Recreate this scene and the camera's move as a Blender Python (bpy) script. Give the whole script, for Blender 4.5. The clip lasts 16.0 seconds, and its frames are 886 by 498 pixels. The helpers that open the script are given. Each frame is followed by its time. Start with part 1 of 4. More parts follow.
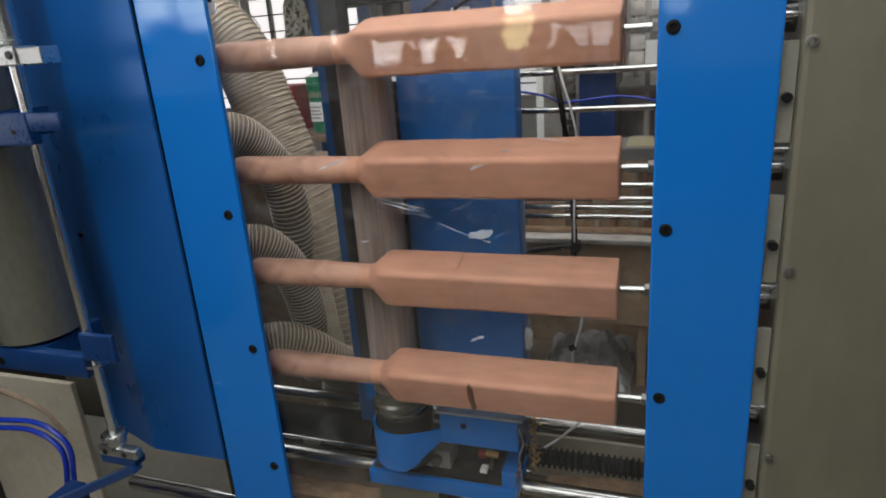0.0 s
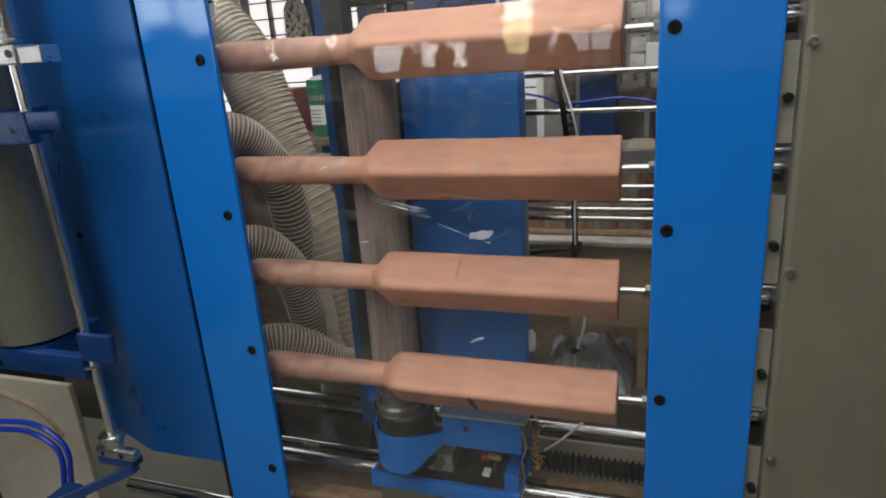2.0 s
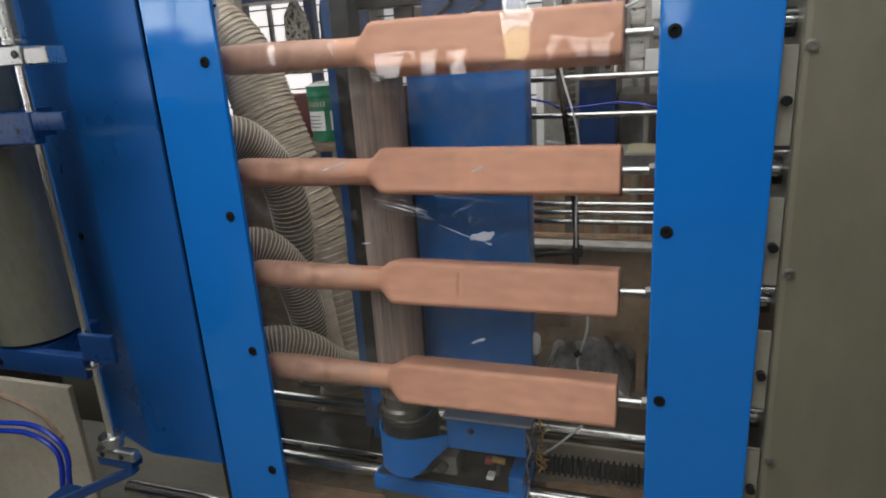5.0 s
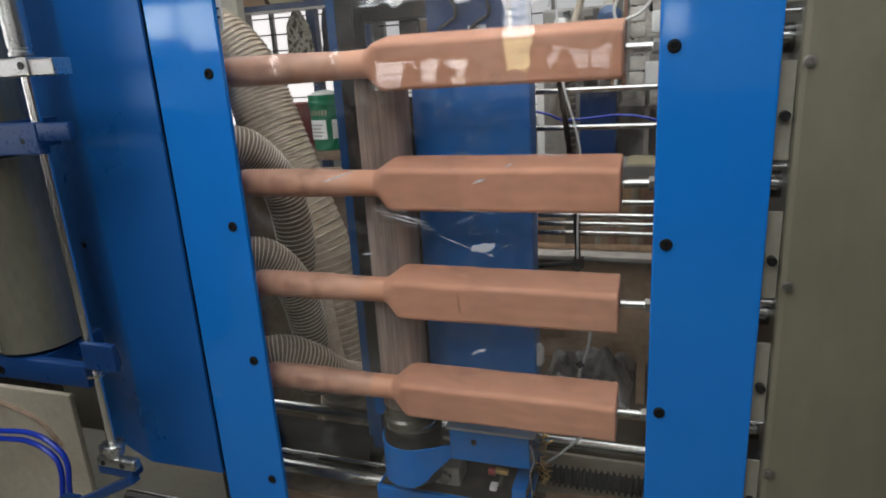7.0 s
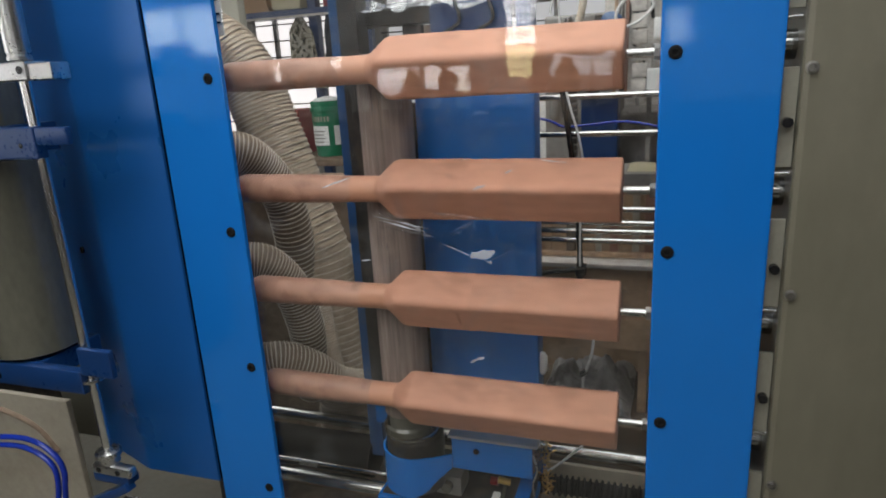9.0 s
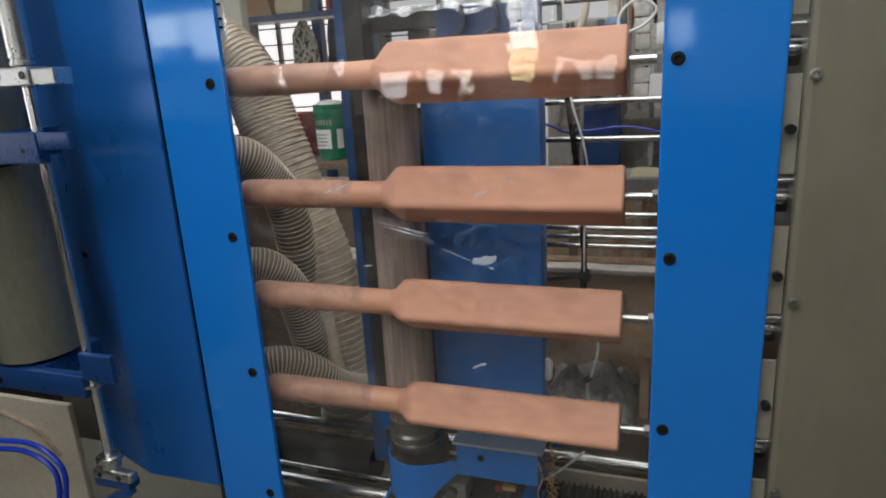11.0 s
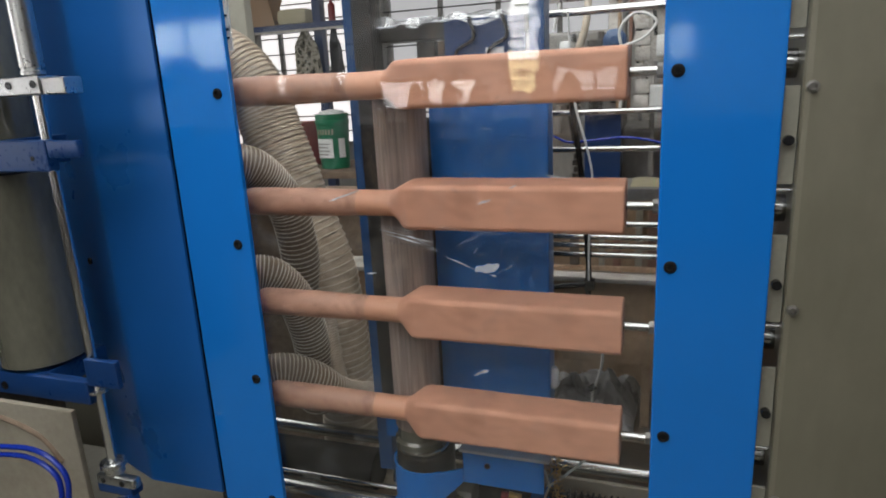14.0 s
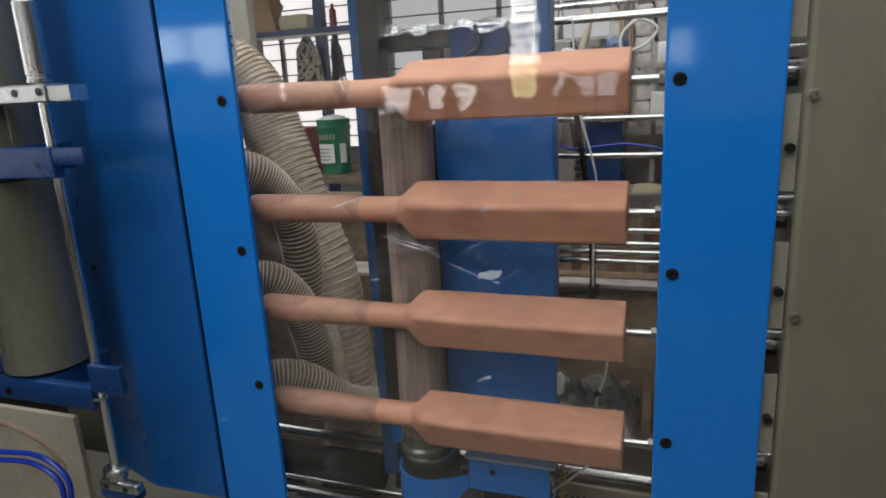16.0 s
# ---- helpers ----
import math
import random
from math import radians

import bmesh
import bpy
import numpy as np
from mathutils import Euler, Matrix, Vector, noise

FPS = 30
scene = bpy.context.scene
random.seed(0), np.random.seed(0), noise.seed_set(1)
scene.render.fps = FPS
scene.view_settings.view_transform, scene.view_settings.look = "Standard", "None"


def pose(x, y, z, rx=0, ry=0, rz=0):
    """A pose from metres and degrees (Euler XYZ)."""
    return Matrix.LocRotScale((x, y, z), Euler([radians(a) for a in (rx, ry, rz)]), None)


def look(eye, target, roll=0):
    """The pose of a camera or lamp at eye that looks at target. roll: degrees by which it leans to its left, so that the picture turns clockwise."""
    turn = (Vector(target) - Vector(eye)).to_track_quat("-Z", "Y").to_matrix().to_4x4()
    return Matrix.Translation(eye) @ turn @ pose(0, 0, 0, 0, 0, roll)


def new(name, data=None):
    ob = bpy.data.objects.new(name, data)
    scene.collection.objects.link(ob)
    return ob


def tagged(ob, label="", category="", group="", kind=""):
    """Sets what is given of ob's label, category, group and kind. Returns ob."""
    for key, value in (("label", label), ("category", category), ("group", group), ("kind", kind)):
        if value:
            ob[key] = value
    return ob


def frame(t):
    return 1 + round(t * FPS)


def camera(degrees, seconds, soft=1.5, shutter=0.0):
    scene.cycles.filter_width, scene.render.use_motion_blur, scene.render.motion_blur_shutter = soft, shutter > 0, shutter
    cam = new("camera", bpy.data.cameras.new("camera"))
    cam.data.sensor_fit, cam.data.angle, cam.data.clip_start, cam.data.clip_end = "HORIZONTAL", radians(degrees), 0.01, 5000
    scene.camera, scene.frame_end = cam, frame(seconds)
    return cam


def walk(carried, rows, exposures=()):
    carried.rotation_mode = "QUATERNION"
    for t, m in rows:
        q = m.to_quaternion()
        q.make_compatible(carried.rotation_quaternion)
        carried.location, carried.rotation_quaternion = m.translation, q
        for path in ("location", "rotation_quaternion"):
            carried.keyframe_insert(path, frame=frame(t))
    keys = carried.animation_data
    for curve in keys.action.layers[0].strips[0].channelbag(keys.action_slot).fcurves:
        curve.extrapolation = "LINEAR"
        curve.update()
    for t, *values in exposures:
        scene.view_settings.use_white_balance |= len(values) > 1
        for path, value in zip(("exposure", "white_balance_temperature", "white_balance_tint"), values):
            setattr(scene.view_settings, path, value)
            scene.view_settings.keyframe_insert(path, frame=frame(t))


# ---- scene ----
cam = camera(69.6, 16.0, soft=1.9, shutter=0.5)
PATH = [
    (0, (0.886, -1.12, 1.605), (0.25, 0.671, 0.982), -4.3),
    (0.5, (0.886, -1.121, 1.602), (0.252, 0.671, 0.982), -4.3),
    (1, (0.891, -1.116, 1.6), (0.25, 0.675, 0.983), -4.3),
    (1.5, (0.883, -1.119, 1.595), (0.252, 0.678, 0.986), -4.2),
    (2, (0.884, -1.119, 1.596), (0.249, 0.677, 0.987), -4.1),
    (2.5, (0.882, -1.123, 1.598), (0.25, 0.676, 0.994), -4.0),
    (3, (0.88, -1.128, 1.595), (0.253, 0.673, 0.993), -4.0),
    (3.5, (0.881, -1.135, 1.585), (0.25, 0.667, 0.99), -3.8),
    (4, (0.881, -1.133, 1.585), (0.25, 0.67, 0.991), -3.8),
    (6.5, (0.878, -1.136, 1.593), (0.252, 0.677, 1.027), -3.6),
    (7, (0.881, -1.139, 1.595), (0.25, 0.674, 1.033), -3.5),
    (7.5, (0.883, -1.137, 1.592), (0.246, 0.676, 1.036), -3.5),
    (8, (0.877, -1.135, 1.593), (0.245, 0.681, 1.041), -3.4),
    (8.5, (0.884, -1.125, 1.591), (0.242, 0.688, 1.044), -3.4),
    (9, (0.884, -1.127, 1.592), (0.245, 0.689, 1.05), -3.3),
    (11.5, (0.884, -1.122, 1.597), (0.237, 0.695, 1.069), -3.2),
    (12, (0.881, -1.128, 1.596), (0.238, 0.692, 1.075), -3.2),
    (12.5, (0.883, -1.135, 1.598), (0.237, 0.686, 1.08), -3.1),
    (13, (0.881, -1.138, 1.597), (0.236, 0.685, 1.086), -3.1),
    (13.5, (0.88, -1.14, 1.6), (0.237, 0.684, 1.091), -3.1),
    (14, (0.883, -1.14, 1.598), (0.236, 0.684, 1.094), -3.0),
    (14.5, (0.88, -1.142, 1.6), (0.238, 0.684, 1.097), -3.0),
    (15, (0.881, -1.143, 1.601), (0.235, 0.683, 1.103), -3.0),
    (15.5, (0.881, -1.145, 1.602), (0.235, 0.681, 1.106), -3.0),
    (16, (0.88, -1.146, 1.604), (0.231, 0.682, 1.113), -3.0),
]
walk(cam, [(t, look(eye, target, roll)) for t, eye, target, roll in PATH], [(0, 0.06), (9, 0.07), (15.5, 0.13), (16, -0.03)])

# ---- light ----
world = bpy.data.worlds.new("world")
scene.world = world
world.use_nodes = True
sky = world.node_tree.nodes.new("ShaderNodeTexSky")
sky.sky_type, sky.sun_disc = "NISHITA", False
sky.sun_elevation, sky.sun_rotation = radians(40), radians(150)
background = world.node_tree.nodes["Background"]
world.node_tree.links.new(sky.outputs[0], background.inputs[0])
background.inputs[1].default_value = 0.1
scene.view_settings.exposure = 0.0
ROOF = 230


def area_lamp(name, place, target, sx, sy, watts, color=(1, 1, 1)):
    d = bpy.data.lights.new(name, "AREA")
    d.shape, d.size, d.size_y, d.energy, d.color = "RECTANGLE", sx, sy, watts, color
    ob = new(name, d)
    ob.matrix_basis = look(place, target)
    return ob


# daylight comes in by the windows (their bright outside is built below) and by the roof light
area_lamp("roof_light", (-0.05, -1.6, 3.55), (-0.05, -1.6, 0), 3.4, 4.7, ROOF, (0.95, 0.985, 1.0))
# added fill lamp, placed to put a highlight on the lower rails
area_lamp("roof_light", (-2.6, 1.5, 3.55), (-2.6, 1.5, 0), 1.2, 2.6, ROOF * 0.19, (0.95, 0.985, 1.0))

# ---- materials ----


def shader(name):
    m = bpy.data.materials.new(name)
    m.use_nodes = True
    return m, m.node_tree.nodes, m.node_tree.links, m.node_tree.nodes["Principled BSDF"]


def surface(name, a, b, rough=0.5, metal=0.0, scale=6.0, grain=60.0, bump=0.1, stretch=(1, 1, 1), coat=0.0, dirt=None, dirt_amount=0.35, depth=0.002, vary=0.0, spread=0.12):
    """A paint, metal or wood: two tones in large patches, fine grain in relief, uneven gloss, and dirt in spots."""
    m, n, l, p = shader(name)
    co, mp = n.new("ShaderNodeTexCoord"), n.new("ShaderNodeMapping")
    mp.inputs["Scale"].default_value = stretch
    l.new(co.outputs["Object"], mp.inputs[0])
    big, fine = n.new("ShaderNodeTexNoise"), n.new("ShaderNodeTexNoise")
    big.inputs["Scale"].default_value, big.inputs["Detail"].default_value = scale, 5
    fine.inputs["Scale"].default_value, fine.inputs["Detail"].default_value = grain, 4
    l.new(mp.outputs[0], big.inputs[0]), l.new(mp.outputs[0], fine.inputs[0])
    ramp = n.new("ShaderNodeValToRGB")
    ramp.color_ramp.elements[0].color, ramp.color_ramp.elements[1].color = (*a, 1), (*b, 1)
    ramp.color_ramp.elements[0].position, ramp.color_ramp.elements[1].position = 0.3, 0.7
    mix = n.new("ShaderNodeMix")
    mix.data_type = "FLOAT"
    mix.inputs[0].default_value = 0.4
    l.new(big.outputs[0], mix.inputs[2]), l.new(fine.outputs[0], mix.inputs[3])
    l.new(mix.outputs[0], ramp.inputs[0])
    color = ramp.outputs[0]
    if dirt:
        spots, cut, over = n.new("ShaderNodeTexNoise"), n.new("ShaderNodeMapRange"), n.new("ShaderNodeMix")
        spots.inputs["Scale"].default_value, spots.inputs["Detail"].default_value = scale * 2.3, 8
        spots.inputs["Roughness"].default_value = 0.65
        l.new(co.outputs["Object"], spots.inputs[0])
        cut.inputs[1].default_value, cut.inputs[2].default_value, cut.inputs[4].default_value = 0.5, 0.75, dirt_amount
        l.new(spots.outputs[0], cut.inputs[0])
        over.data_type = "RGBA"
        over.inputs[7].default_value = (*dirt, 1)
        l.new(cut.outputs[0], over.inputs[0]), l.new(color, over.inputs[6])
        color = over.outputs[2]
    if vary:
        info, hsv, gain = n.new("ShaderNodeObjectInfo"), n.new("ShaderNodeHueSaturation"), n.new("ShaderNodeMapRange")
        gain.inputs[3].default_value, gain.inputs[4].default_value = 1 - vary, 1 + vary
        l.new(info.outputs["Random"], gain.inputs[0]), l.new(gain.outputs[0], hsv.inputs["Value"]), l.new(color, hsv.inputs["Color"])
        color = hsv.outputs[0]
    l.new(color, p.inputs["Base Color"])
    gloss = n.new("ShaderNodeMapRange")
    gloss.inputs[3].default_value, gloss.inputs[4].default_value = max(0.03, rough - spread), min(1, rough + spread)
    l.new(mix.outputs[0], gloss.inputs[0]), l.new(gloss.outputs[0], p.inputs["Roughness"])
    p.inputs["Metallic"].default_value, p.inputs["Coat Weight"].default_value = metal, coat
    if bump:
        b_ = n.new("ShaderNodeBump")
        b_.inputs["Strength"].default_value, b_.inputs["Distance"].default_value = bump, depth
        l.new(mix.outputs[0], b_.inputs["Height"]), l.new(b_.outputs[0], p.inputs["Normal"])
    return m


def glowing(name, color, strength):
    m, n, l, p = shader(name)
    p.inputs["Base Color"].default_value = (*color, 1)
    p.inputs["Emission Color"].default_value, p.inputs["Emission Strength"].default_value = (*color, 1), strength
    return m


def clear(name, tint=(1, 1, 1), rough=0.0, haze=0.0, bump=0.0, shine=0.045, least=0.08):
    """Clear plastic: see-through with a gloss that grows at a slant, a little milky."""
    m, n, l, p = shader(name)
    n.remove(p)
    see, gloss, fres, mix = n.new("ShaderNodeBsdfTransparent"), n.new("ShaderNodeBsdfGlossy"), n.new("ShaderNodeLayerWeight"), n.new("ShaderNodeMixShader")
    see.inputs[0].default_value, gloss.inputs["Roughness"].default_value = (*tint, 1), rough
    power, gain = n.new("ShaderNodeMath"), n.new("ShaderNodeMapRange")
    power.operation, power.inputs[1].default_value = "POWER", 4.0
    gain.inputs[3].default_value, gain.inputs[4].default_value = shine, 0.8
    l.new(fres.outputs["Facing"], power.inputs[0]), l.new(power.outputs[0], gain.inputs[0])
    l.new(gain.outputs[0], mix.inputs[0]), l.new(gloss.outputs[0], mix.inputs[2])
    base = see.outputs[0]
    if haze:
        milk, blend, tex, cut, co = n.new("ShaderNodeBsdfDiffuse"), n.new("ShaderNodeMixShader"), n.new("ShaderNodeTexNoise"), n.new("ShaderNodeMapRange"), n.new("ShaderNodeTexCoord")
        milk.inputs[0].default_value = (0.7, 0.73, 0.78, 1)
        # distorted bluish milk patches also stand in for swirls of reflected light
        tex.inputs["Scale"].default_value, tex.inputs["Detail"].default_value, tex.inputs["Distortion"].default_value = 17, 7, 1.6
        cut.inputs[1].default_value, cut.inputs[2].default_value, cut.inputs[3].default_value, cut.inputs[4].default_value = 0.53, 0.7, haze * least, haze * 2.6
        l.new(co.outputs["Object"], tex.inputs[0]), l.new(tex.outputs[0], cut.inputs[0]), l.new(cut.outputs[0], blend.inputs[0])
        l.new(base, blend.inputs[1]), l.new(milk.outputs[0], blend.inputs[2])
        base = blend.outputs[0]
    if bump:
        wave, relief, co2 = n.new("ShaderNodeTexNoise"), n.new("ShaderNodeBump"), n.new("ShaderNodeTexCoord")
        wave.inputs["Scale"].default_value, wave.inputs["Detail"].default_value, wave.inputs["Distortion"].default_value = 8, 2.2, 0.8
        relief.inputs["Strength"].default_value, relief.inputs["Distance"].default_value = bump, 0.02
        l.new(co2.outputs["Object"], wave.inputs[0]), l.new(wave.outputs[0], relief.inputs["Height"])
        l.new(relief.outputs[0], gloss.inputs["Normal"])
    l.new(base, mix.inputs[1]), l.new(mix.outputs[0], n["Material Output"].inputs[0])
    return m


BLUE = surface("blue_paint", (0.005, 0.112, 0.385), (0.007, 0.132, 0.45), 0.07, 0, 1.3, 3, 0.0, spread=0.02)
BLUE.node_tree.nodes["Principled BSDF"].inputs["Specular Tint"].default_value = (0.75, 0.95, 1.0, 1)
# darker copy of the blue: the side panel's shade is in the colour
PANELBLUE = surface("shaded_satin_blue", (0.006, 0.062, 0.218), (0.01, 0.078, 0.272), 0.3, 0, 1.6, 5, 0.0)
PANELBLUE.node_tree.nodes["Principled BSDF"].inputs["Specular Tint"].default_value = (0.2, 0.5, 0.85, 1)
NAVY = surface("dark_blue_paint", (0.003, 0.022, 0.085), (0.006, 0.032, 0.115), 0.3, 0, 5, 90, 0.06, dirt=(0.03, 0.05, 0.09))
BEIGE = surface("beige_paint", (0.099, 0.089, 0.062), (0.138, 0.125, 0.09), 0.4, 0, 2.2, 30, 0.03, (1, 1, 0.35), dirt=(0.2, 0.165, 0.12), dirt_amount=0.25)
PALEBEIGE = surface("pale_beige_paint", (0.14, 0.131, 0.1), (0.19, 0.178, 0.14), 0.5, 0, 4, 120, 0.05, dirt=(0.12, 0.1, 0.07), dirt_amount=0.4)
DARKCHROME = surface("dark_polished_steel", (0.26, 0.26, 0.255), (0.4, 0.4, 0.39), 0.14, 1, 8, 160, 0.03)
STEEL = surface("bright_steel", (0.36, 0.36, 0.355), (0.5, 0.5, 0.49), 0.16, 1, 8, 200, 0.02, (0.1, 1, 1))
RAILSTEEL = surface("rail_steel", (0.3, 0.3, 0.295), (0.44, 0.44, 0.43), 0.2, 1, 8, 200, 0.03, (0.1, 1, 1), dirt=(0.1, 0.07, 0.05), dirt_amount=0.5)
ALU = surface("aluminium", (0.44, 0.44, 0.43), (0.6, 0.6, 0.59), 0.28, 1, 10, 160, 0.05)
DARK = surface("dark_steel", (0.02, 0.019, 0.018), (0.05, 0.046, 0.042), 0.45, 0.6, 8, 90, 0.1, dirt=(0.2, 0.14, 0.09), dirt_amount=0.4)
PINSTEEL = surface("dull_steel", (0.2, 0.19, 0.175), (0.34, 0.33, 0.31), 0.4, 1, 8, 90, 0.1, dirt=(0.12, 0.09, 0.06), dirt_amount=0.5)
BOLTBLACK = surface("blackened_steel", (0.004, 0.004, 0.004), (0.008, 0.008, 0.008), 0.8, 0, 8, 80, 0.1)
BOLTBLACK.node_tree.nodes["Principled BSDF"].inputs["Specular IOR Level"].default_value = 0.15
BLACK = surface("black_plastic", (0.003, 0.003, 0.0035), (0.008, 0.008, 0.009), 0.22, 0, 8, 80, 0.05)
RUBBER = surface("black_rubber", (0.004, 0.004, 0.004), (0.012, 0.011, 0.010), 0.65, 0, 14, 80, 0.15, dirt=(0.04, 0.03, 0.022), dirt_amount=0.35)
RUBBER.node_tree.nodes["Principled BSDF"].inputs["Specular IOR Level"].default_value = 0.12
WOOD = surface("sanded_wood", (0.375, 0.172, 0.108), (0.6, 0.306, 0.204), 0.7, 0, 5, 40, 0.1, (0.45, 1.6, 1.6), dirt=(0.27, 0.115, 0.068), dirt_amount=0.42, vary=0.06)
HANDLED = surface("handled_wood", (0.25, 0.122, 0.08), (0.5, 0.272, 0.19), 0.5, 0, 9, 40, 0.1, (0.7, 1.3, 1.3), dirt=(0.15, 0.065, 0.04), dirt_amount=0.8, vary=0.08)
FRESH = surface("fresh_wood", (0.4, 0.185, 0.11), (0.57, 0.285, 0.18), 0.5, 0, 9, 50, 0.1, (0.5, 1.5, 1.5), vary=0.05)
MARK = surface("burnt_mark", (0.05, 0.018, 0.008), (0.15, 0.06, 0.03), 0.95, 0, 30, 90, 0.1)
ABRASIVE = surface("abrasive_belt", (0.05, 0.034, 0.029), (0.36, 0.28, 0.245), 0.8, 0, 3.2, 40, 0.5, (3.5, 3.5, 0.12), dirt=(0.36, 0.27, 0.22))
GREYMETAL = surface("grey_casting", (0.075, 0.072, 0.055), (0.092, 0.088, 0.069), 0.22, 0.15, 2.5, 90, 0.02, coat=0.7)
CYLINDER = surface("polished_grey_enamel", (0.078, 0.074, 0.056), (0.13, 0.124, 0.094), 0.16, 0.2, 2.5, 60, 0.01, (1, 1, 0.4), coat=1.0)
CYLINDER.node_tree.nodes["Principled BSDF"].inputs["Coat Roughness"].default_value = 0.08
GREYMETAL.node_tree.nodes["Principled BSDF"].inputs["Coat Roughness"].default_value = 0.16
HOSE = surface("ribbed_hose", (0.42, 0.36, 0.28), (0.56, 0.5, 0.41), 0.4, 0, 9, 60, 0.1, dirt=(0.33, 0.22, 0.13), dirt_amount=0.6)
DUSTY = surface("dusty_board", (0.1, 0.068, 0.046), (0.28, 0.2, 0.14), 0.85, 0, 9, 50, 0.4, dirt=(0.09, 0.055, 0.035), dirt_amount=0.6)
CONCRETE = surface("concrete", (0.075, 0.068, 0.052), (0.13, 0.12, 0.095), 0.85, 0, 2, 40, 0.3, dirt=(0.1, 0.08, 0.06), dirt_amount=0.5)
PLASTER = surface("plaster", (0.26, 0.25, 0.235), (0.34, 0.33, 0.31), 0.9, 0, 1.5, 40, 0.2, dirt=(0.3, 0.28, 0.25))
WHITEWASH = surface("whitewash", (0.52, 0.51, 0.49), (0.66, 0.65, 0.63), 0.9, 0, 1.5, 40, 0.2, dirt=(0.36, 0.33, 0.29))
# dark tone for unseen walls that should send back little light
DARKWALL = surface("dark_wall", (0.05, 0.045, 0.04), (0.1, 0.09, 0.08), 0.9, 0, 1.5, 40, 0.2, dirt=(0.03, 0.025, 0.02))
POSTGREY = surface("grey_green_paint", (0.3, 0.29, 0.24), (0.4, 0.385, 0.32), 0.5, 0, 4, 60, 0.05, dirt=(0.2, 0.17, 0.12), dirt_amount=0.4)
GREEN = surface("green_plastic", (0.01, 0.14, 0.07), (0.015, 0.18, 0.09), 0.35, 0, 6, 60, 0.03)
RED = surface("red_plastic", (0.2, 0.015, 0.015), (0.28, 0.02, 0.02), 0.4, 0, 6, 60, 0.03)
WHITE = surface("white_plastic", (0.65, 0.65, 0.63), (0.78, 0.78, 0.76), 0.45, 0, 8, 60, 0.05)
AIRBLUE = surface("blue_air_line", (0.006, 0.025, 0.3), (0.01, 0.04, 0.38), 0.25, 0, 8, 60, 0.0)
DAYLIGHT = glowing("daylight", (1.0, 0.965, 0.975), 0.95)
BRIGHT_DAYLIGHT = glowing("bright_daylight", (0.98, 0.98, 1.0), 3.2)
VEIL_GLOW = glowing("veil_glow", (0.95, 0.97, 1.0), 2.4)
OPEN_SKY = glowing("open_sky", (1.0, 1.0, 1.0), 6.0)
YELLOW_OUTSIDE = glowing("yellow_outside", (1.0, 0.9, 0.52), 3.6)
GREY_OUTSIDE = glowing("grey_outside", (0.95, 0.96, 1.0), 0.36)
ACRYLIC = clear("acrylic", (0.98, 0.975, 0.965), 0.025, 0.008, 0.02, 0.053, 0.02)
RIB = surface("hose_rib", (0.58, 0.49, 0.39), (0.73, 0.64, 0.52), 0.45, 0, 9, 60, 0.05, dirt=(0.25, 0.17, 0.11), dirt_amount=0.6)
PALERIB = surface("pale_hose_rib", (0.62, 0.54, 0.44), (0.78, 0.69, 0.58), 0.4, 0, 9, 60, 0.05, dirt=(0.2, 0.14, 0.09), dirt_amount=0.6)
GREYHOSE = surface("dusty_hose_wall", (0.12, 0.084, 0.056), (0.25, 0.182, 0.125), 0.45, 0, 9, 60, 0.1, dirt=(0.2, 0.125, 0.07), dirt_amount=0.8)
TANHOSE = surface("beige_hose_wall", (0.39, 0.307, 0.228), (0.59, 0.485, 0.375), 0.45, 0, 9, 60, 0.1, dirt=(0.17, 0.11, 0.07), dirt_amount=0.7)
SAWDUST = surface("sawdust", (0.3, 0.175, 0.1), (0.64, 0.44, 0.28), 0.95, 0, 25, 180, 0.8, dirt=(0.16, 0.09, 0.05), dirt_amount=0.5, depth=0.004)
BEAMDUST = surface("dusty_beam_paint", (0.25, 0.16, 0.092), (0.45, 0.305, 0.195), 0.85, 0, 9, 50, 0.4, dirt=(0.13, 0.085, 0.055), dirt_amount=0.6)


def camouflage():
    """Woven cloth printed with hard-edged blots in four dull tones."""
    m, n, l, p = shader("camouflage_cloth")
    co, blot, ramp = n.new("ShaderNodeTexCoord"), n.new("ShaderNodeTexNoise"), n.new("ShaderNodeValToRGB")
    blot.inputs["Scale"].default_value, blot.inputs["Detail"].default_value = 16, 4
    l.new(co.outputs["Object"], blot.inputs[0]), l.new(blot.outputs[0], ramp.inputs[0])
    ramp.color_ramp.interpolation = "CONSTANT"
    for at, color in ((0.4, (0.28, 0.26, 0.2)), (0.47, (0.6, 0.57, 0.48)), (0.6, (0.1, 0.1, 0.07))):
        ramp.color_ramp.elements.new(at).color = (*color, 1)
    ramp.color_ramp.elements[0].color, ramp.color_ramp.elements[-1].color = (0.05, 0.05, 0.04, 1), (0.35, 0.32, 0.25, 1)
    l.new(ramp.outputs[0], p.inputs["Base Color"])
    p.inputs["Roughness"].default_value = 0.95
    return m


